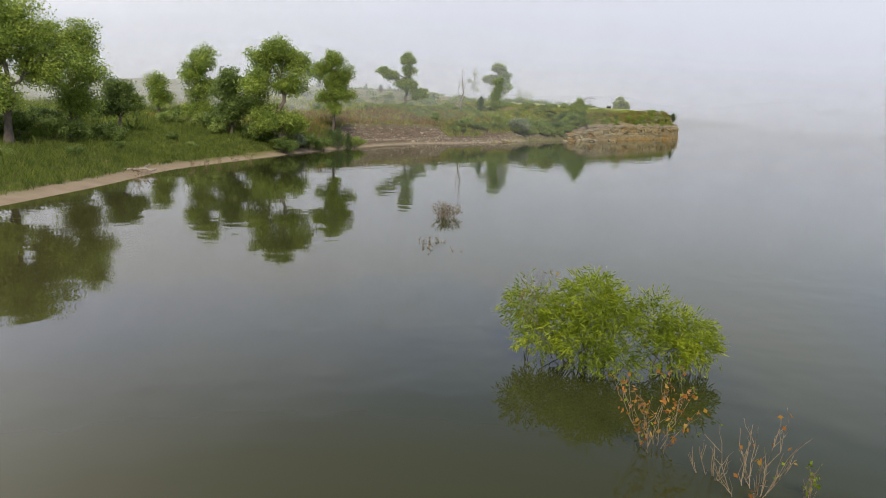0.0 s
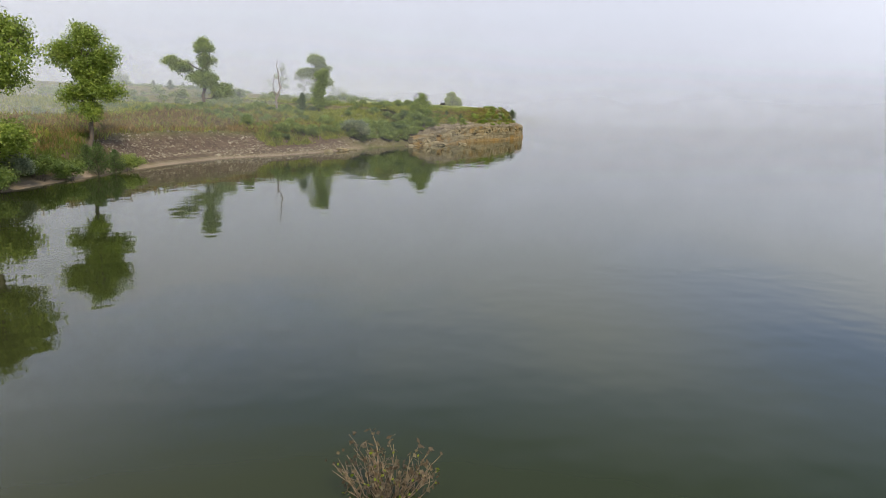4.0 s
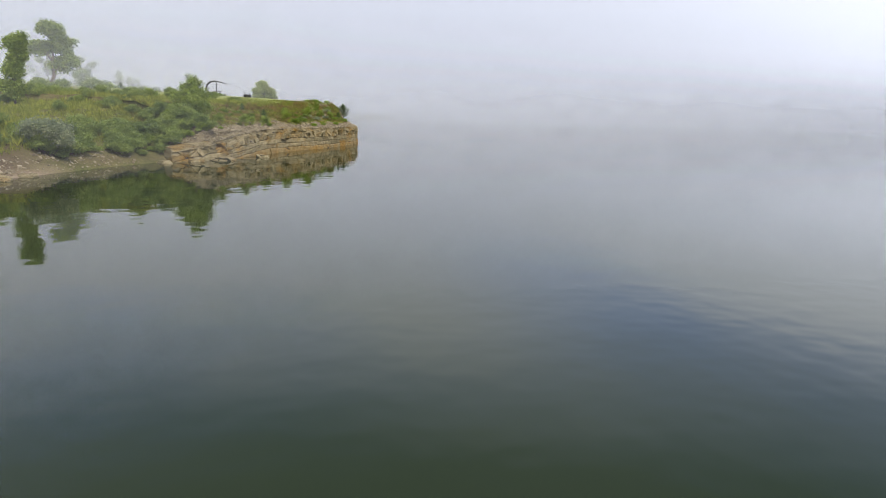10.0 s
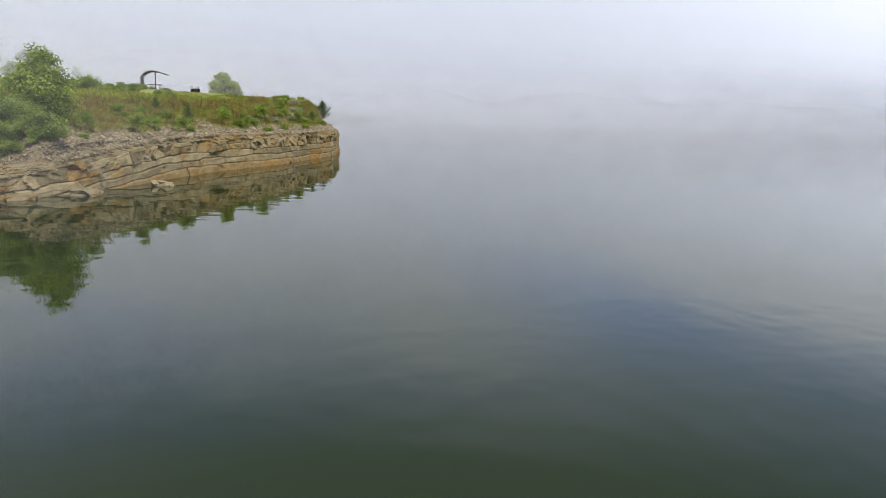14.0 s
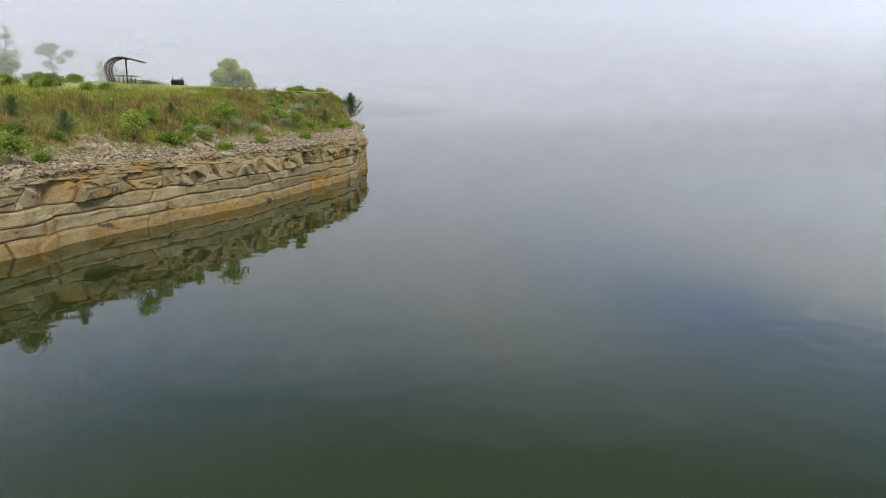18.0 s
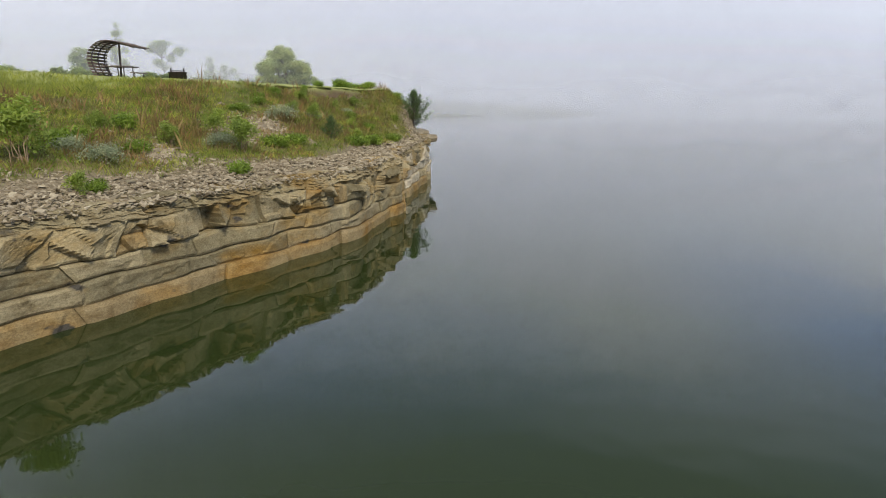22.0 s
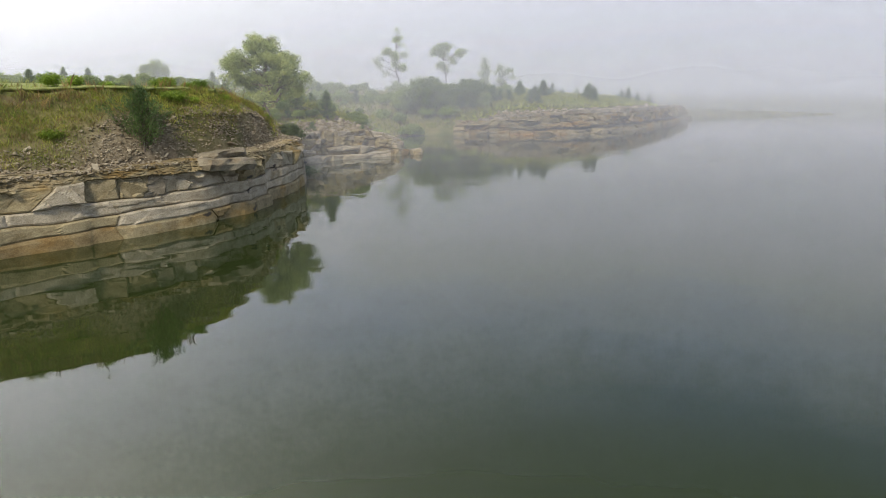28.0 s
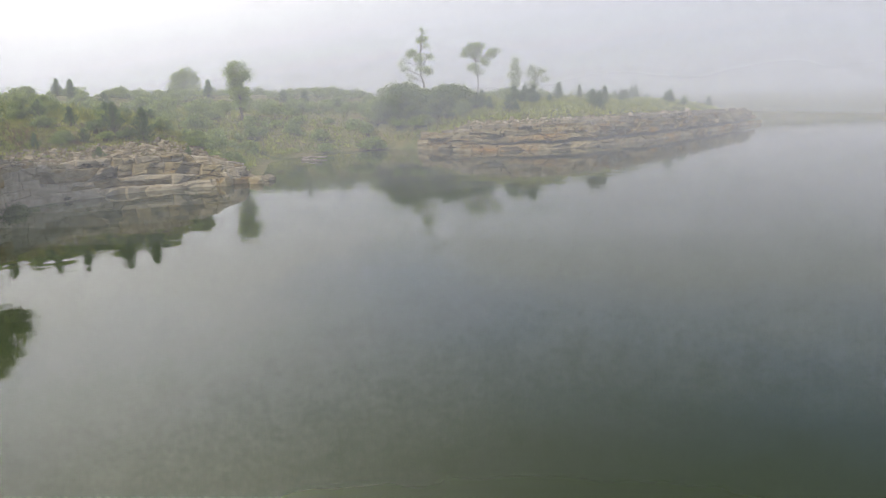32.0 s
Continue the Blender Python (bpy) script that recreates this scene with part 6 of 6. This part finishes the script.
def twig_shrub(name, x, y, h, spread, k, label, leaf_mat=None, leaves=0, seed=1, thick=0.012, green=0):
    """Thin forking stems rising out of the water."""
    rng = np.random.default_rng(seed)
    top = empty(name, pose(x, y, 0), label, "shrub")
    pts = []
    for i in range(k):
        a, r = rng.uniform(0, 6.3), spread * rng.uniform(0.25, 1.0)
        end = np.array([math.cos(a) * r, math.sin(a) * r, h * rng.uniform(0.65, 1.0) * (1.05 - 0.35 * r / spread)])
        start = np.array([math.cos(a) * r * 0.08, math.sin(a) * r * 0.08, -0.5])
        p = bent(rng, start, end, 7, 0.03)
        p[:, :2] = p[:, :2] * (np.linspace(0.2, 1, 7)[:, None] ** 0.6)
        stem = [tube(p, np.linspace(thick, thick * 0.3, 7), 5)]
        for _ in range(4):
            j = rng.integers(3, 6)
            tip = p[j] + (end - start) * rng.uniform(0.12, 0.28) + rng.normal(size=3) * 0.09 * h
            stem.append(tube(bent(rng, p[j], tip, 4, 0.05), np.linspace(thick * 0.45, thick * 0.2, 4), 4))
            pts.append(tip)
        pts += [p[-1], p[-2]]
        v, f = join(stem)
        piece("stem", v, f, M_twig, top, True)
    if leaves:
        pts = np.array(pts)
        c = pts[rng.integers(0, len(pts), leaves)] + rng.normal(size=(leaves, 3)) * 0.035
        v, f = leaf_quads(rng, c, 0.06, 0.042, 0.8)
        piece("leaves", v, f, leaf_mat, top)
    if green:
        c = pts[rng.integers(0, len(pts), green)] + rng.normal(size=(green, 3)) * 0.03
        v, f = leaf_quads(rng, c, 0.05, 0.03, 0.3)
        piece("green_leaves", v, f, M_willow, top, label="last yellow-green leaves")
    return top


twig_shrub("withered_shrub", 5.66, 8.4, 0.95, 0.66, 10, "withered shrub with orange leaves standing in the lake", M_orange, 190, 111, 0.007, 45)
twig_shrub("bare_shrub", 4.35, 11.7, 1.5, 0.28, 4, "thin dry stalks with curled leaves beside the willow", M_straw, 40, 121, 0.008, 8)
twig_shrub("bare_shrub", 6.45, 7.45, 0.85, 0.58, 11, "bare tan twiggy shrub standing in the lake", M_orange, 18, 112, 0.008, 8)
twig_shrub("bare_shrub", 6.12, 7.75, 0.36, 0.30, 6, "few bare twigs standing in the lake", None, 0, 113, 0.008)
twig_shrub("green_sprig", 7.02, 7.4, 0.42, 0.16, 4, "green sprig standing in the lake", M_willow, 26, 114, 0.006)
twig_shrub("dry_shrub", 2.35, 26.0, 0.52, 0.66, 40, "dry purplish twiggy shrub standing in the lake", M_dryshrub, 500, 115, 0.009, 60)
twig_shrub("drowned_sprig", 2.0, 20.95, 0.11, 0.26, 8, "drowned leafy sprig breaking the water", M_dryshrub, 60, 116, 0.008)
twig_shrub("drowned_sprig", 2.4, 21.15, 0.09, 0.2, 6, "drowned leafy sprig breaking the water", M_dryshrub, 40, 117, 0.008)
twig_shrub("drowned_sprig", 2.08, 20.1, 0.06, 0.15, 5, "drowned leafy sprig breaking the water", M_dryshrub, 30, 118, 0.008)
twig_shrub("drowned_sprig", 2.8, 19.7, 0.07, 0.08, 3, "short stub breaking the water", M_dryshrub, 8, 119, 0.008)
twig_shrub("drowned_sprig", 3.1, 19.7, 0.05, 0.06, 3, "short stub breaking the water", M_dryshrub, 6, 120, 0.007)
for k, (x, y, h) in enumerate(((-12.7, 34.0, 0.75), (-12.6, 40.6, 0.6), (-12.2, 43.0, 0.5), (-11.9, 45.4, 0.55), (-11.5, 47.0, 0.45), (-12.4, 41.8, 0.4))):
    twig_shrub("shore_sprig", x, y, h, h * 0.7, 9, "dry leafy sprig at the beach's edge", M_dryshrub, 60, 130 + k, 0.009, 40)

# ---------------------------------------------------------------- driftwood and boulders
rng = np.random.default_rng(141)
def driftwood(x, y, turn, length, label, z=None):
    top = empty("driftwood", pose(x, y, (ground_at(x, y) if z is None else z), 0, 0, turn), label, "driftwood")
    v, f = tube(bent(rng, (-length / 2, 0, 0.08), (length / 2, 0, 0.12), 8, 0.02), np.linspace(0.11, 0.05, 8), 7)
    piece("trunk", v, f, M_drift, top, True)
    for dx, dy, dz in ((0.3, 0.45, 0.35), (-0.2, -0.4, 0.25), (0.5, -0.2, 0.4)):
        v, f = tube(bent(rng, (dx * length * 0.5, 0, 0.1), (dx * length * 0.5 + 0.3, dy, dz), 5, 0.05), np.linspace(0.035, 0.012, 5), 5)
        piece("branch", v, f, M_drift, top, True)


driftwood(-13.9, 36.2, 15, 2.0, "grey driftwood branch lying on the sand")
driftwood(24.4, 182.4, -12, 2.6, "bleached log lying in the cove's shallows", 0.0)
driftwood(22.8, 184.6, 30, 2.0, "bleached branch at the cove's edge", 0.05)
for x, y, sx, sy, sz, label in ((32.6, 169.6, 0.9, 0.6, 0.5, "dark boulder breaking the water off the ledge"), (33.3, 168.0, 0.8, 0.7, 0.6, "pale fallen block at the ledge's foot"), (32.5, 166.4, 0.7, 0.6, 0.7, "pale fallen block at the ledge's foot"), (31.4, 168.6, 0.8, 0.5, 0.5, "pale fallen block at the ledge's foot"), (30.3, 169.9, 0.9, 0.6, 0.5, "pale fallen block at the ledge's foot"), (31.6, 166.0, 0.6, 0.6, 0.6, "pale fallen block at the ledge's foot"), (21.2, 101.4, 0.9, 0.5, 0.35, "flat fallen slab at the cliff's foot"), (18.3, 98.4, 1.1, 0.6, 0.4, "flat fallen slab at the cliff's foot"), (16.2, 97.6, 1.0, 0.6, 0.35, "flat slab at the waterline"), (14.2, 96.7, 1.2, 0.6, 0.3, "flat slab at the waterline"), (5.0, 84.6, 1.0, 0.6, 0.35, "pale stone at the waterline"), (6.4, 86.4, 1.1, 0.7, 0.4, "pale stone at the waterline"), (7.4, 88.2, 0.9, 0.6, 0.3, "pale stone at the waterline")):
    v, f = rock(rng, sx, sy, sz, 0.05, (4, 3, 3), 6.0)
    ob = piece("boulder", v, f, M_slab if "dark" in label else M_pale)
    ob.matrix_world = pose(x, y, max(ground_at(x, y), -0.05) + sz * 0.22, rng.uniform(-8, 8), rng.uniform(-8, 8), rng.uniform(0, 180))
    tagged(ob, label, "rock")

# ---------------------------------------------------------------- picnic shelter on the lawn
U = -12.0                                                   # the way it opens, degrees from +x
SX, SY = 23.11, 142.98
sz = ground_at(24.0, 142.0)
shelter = empty("picnic_shelter", pose(SX, SY, sz - 0.02, 0, 0, U), "curved brown slatted picnic shelter on the lawn", "shelter")
curve = np.array([(0.0, 0.0), (-0.28, 0.32), (-0.55, 0.70), (-0.70, 1.10), (-0.66, 1.48), (-0.42, 1.82), (-0.02, 2.06), (0.46, 2.17), (0.96, 2.15), (1.46, 2.05), (1.96, 1.94), (2.40, 1.83)]) * (0.75, 0.9)
tt = np.linspace(0, 1, len(curve))
fine = np.linspace(0, 1, 80)
cx, cz = np.interp(fine, tt, curve[:, 0]), np.interp(fine, tt, curve[:, 1])
for _ in range(12):
    cx[1:-1], cz[1:-1] = (cx[:-2] + 2 * cx[1:-1] + cx[2:]) / 4, (cz[:-2] + 2 * cz[1:-1] + cz[2:]) / 4
along = np.r_[0, np.cumsum(np.hypot(np.diff(cx), np.diff(cz)))]
HALF = 1.0
for side in (-0.65, 0.0, 0.65):
    v, f = tube(np.stack([cx[::3], np.full(len(cx[::3]), side), cz[::3]], 1), np.full(len(cx[::3]), 0.035), 6)
    piece("rib", v, f, M_steel, shelter, True)
for s in np.arange(0.10, along[-1] - 0.03, 0.155):
    x, z = np.interp(s, along, cx), np.interp(s, along, cz)
    dx, dz = np.interp(s + 0.05, along, cx) - np.interp(s - 0.05, along, cx), np.interp(s + 0.05, along, cz) - np.interp(s - 0.05, along, cz)
    ang = math.degrees(math.atan2(dz, dx))
    v, f = box(0, 0, 0.055, 0.105, HALF * 2, 0.028)
    ob = piece("slat", v, f, M_slat, shelter)
    ob.matrix_world = shelter.matrix_world @ pose(x, 0, z, 0, -ang, 0)
v, f = tube([(0.65, 0, -0.05), (0.65, 0, 1.1), (0.65, 0, 1.90)], [0.05, 0.05, 0.05], 10)
piece("post", v, f, M_steel, shelter, True)
v, f = tube([(0.65, -0.75, 1.89), (0.65, 0, 1.89), (0.65, 0.75, 1.89)], [0.04] * 3, 8)
piece("beam", v, f, M_steel, shelter, True)

table = empty("picnic_table", shelter.matrix_world @ pose(0.65, 0, 0), "brown picnic table with benches round the shelter's post", "table")
for k in range(5):
    v, f = box(-0.5 + k * 0.25 + (0.0 if k != 2 else 0.0), 0, 0.75, 0.235, 1.5, 0.045)
    if k == 2:
        for sgn in (-1, 1):
            v, f = box(0, sgn * 0.41, 0.75, 0.235, 0.68, 0.045)
            ob = piece("plank", v, f, M_table, table)
    else:
        ob = piece("plank", v, f, M_table, table)
for side in (-1, 1):
    v, f = box(side * 0.95, 0, 0.44, 0.28, 1.5, 0.045)
    bench = piece("bench", v, f, M_table, table)
    for y in (-0.5, 0.5):
        v, f = tube([(side * 0.95, y, -0.02), (side * 0.95, y, 0.42)], [0.028, 0.028], 8)
        piece("bench_leg", v, f, M_steel, bench, True)
        v, f = tube([(side * 0.40, y, -0.02), (side * 0.40, y, 0.73)], [0.028, 0.028], 8)
        piece("leg", v, f, M_steel, table, True)

# fire ring with its two grate posts
fx, fy = 27.0, 140.3
ring = empty("fire_ring", pose(fx, fy, ground_at(fx, fy) - 0.02, 0, 0, 15), "dark steel fire ring with raised cooking grate", "fire ring")
a = np.linspace(0, 2 * np.pi, 28, endpoint=False)
prof = np.array([(0.40, 0.0), (0.42, 0.0), (0.42, 0.36), (0.44, 0.37), (0.44, 0.41), (0.39, 0.41), (0.39, 0.02)])
v = np.stack([np.outer(np.cos(a), prof[:, 0]), np.outer(np.sin(a), prof[:, 0]), np.tile(prof[:, 1], (28, 1))], -1).reshape(-1, 3)
i, j = np.meshgrid(np.arange(28), np.arange(6), indexing="ij")
f = np.stack([i * 7 + j, (i + 1) % 28 * 7 + j, (i + 1) % 28 * 7 + j + 1, i * 7 + j + 1], -1).reshape(-1, 4)
piece("drum", v, f, M_iron, ring, True)
for side in (-0.3, 0.3):
    v, f = tube([(side, 0, 0.0), (side, 0, 0.58)], [0.035, 0.035], 8)
    post = piece("grate_post", v, f, M_iron, ring, True)
    v, f = tube([(side, -0.06, 0.57), (side, 0.06, 0.57)], [0.055, 0.055], 8)
    piece("handle", v, f, M_iron, post, True)
for k in range(7):
    v, f = tube([(-0.3, -0.24 + k * 0.08, 0.46), (0.3, -0.24 + k * 0.08, 0.46)], [0.008, 0.008], 5)
    piece("grate_bar", v, f, M_iron, ring, True)
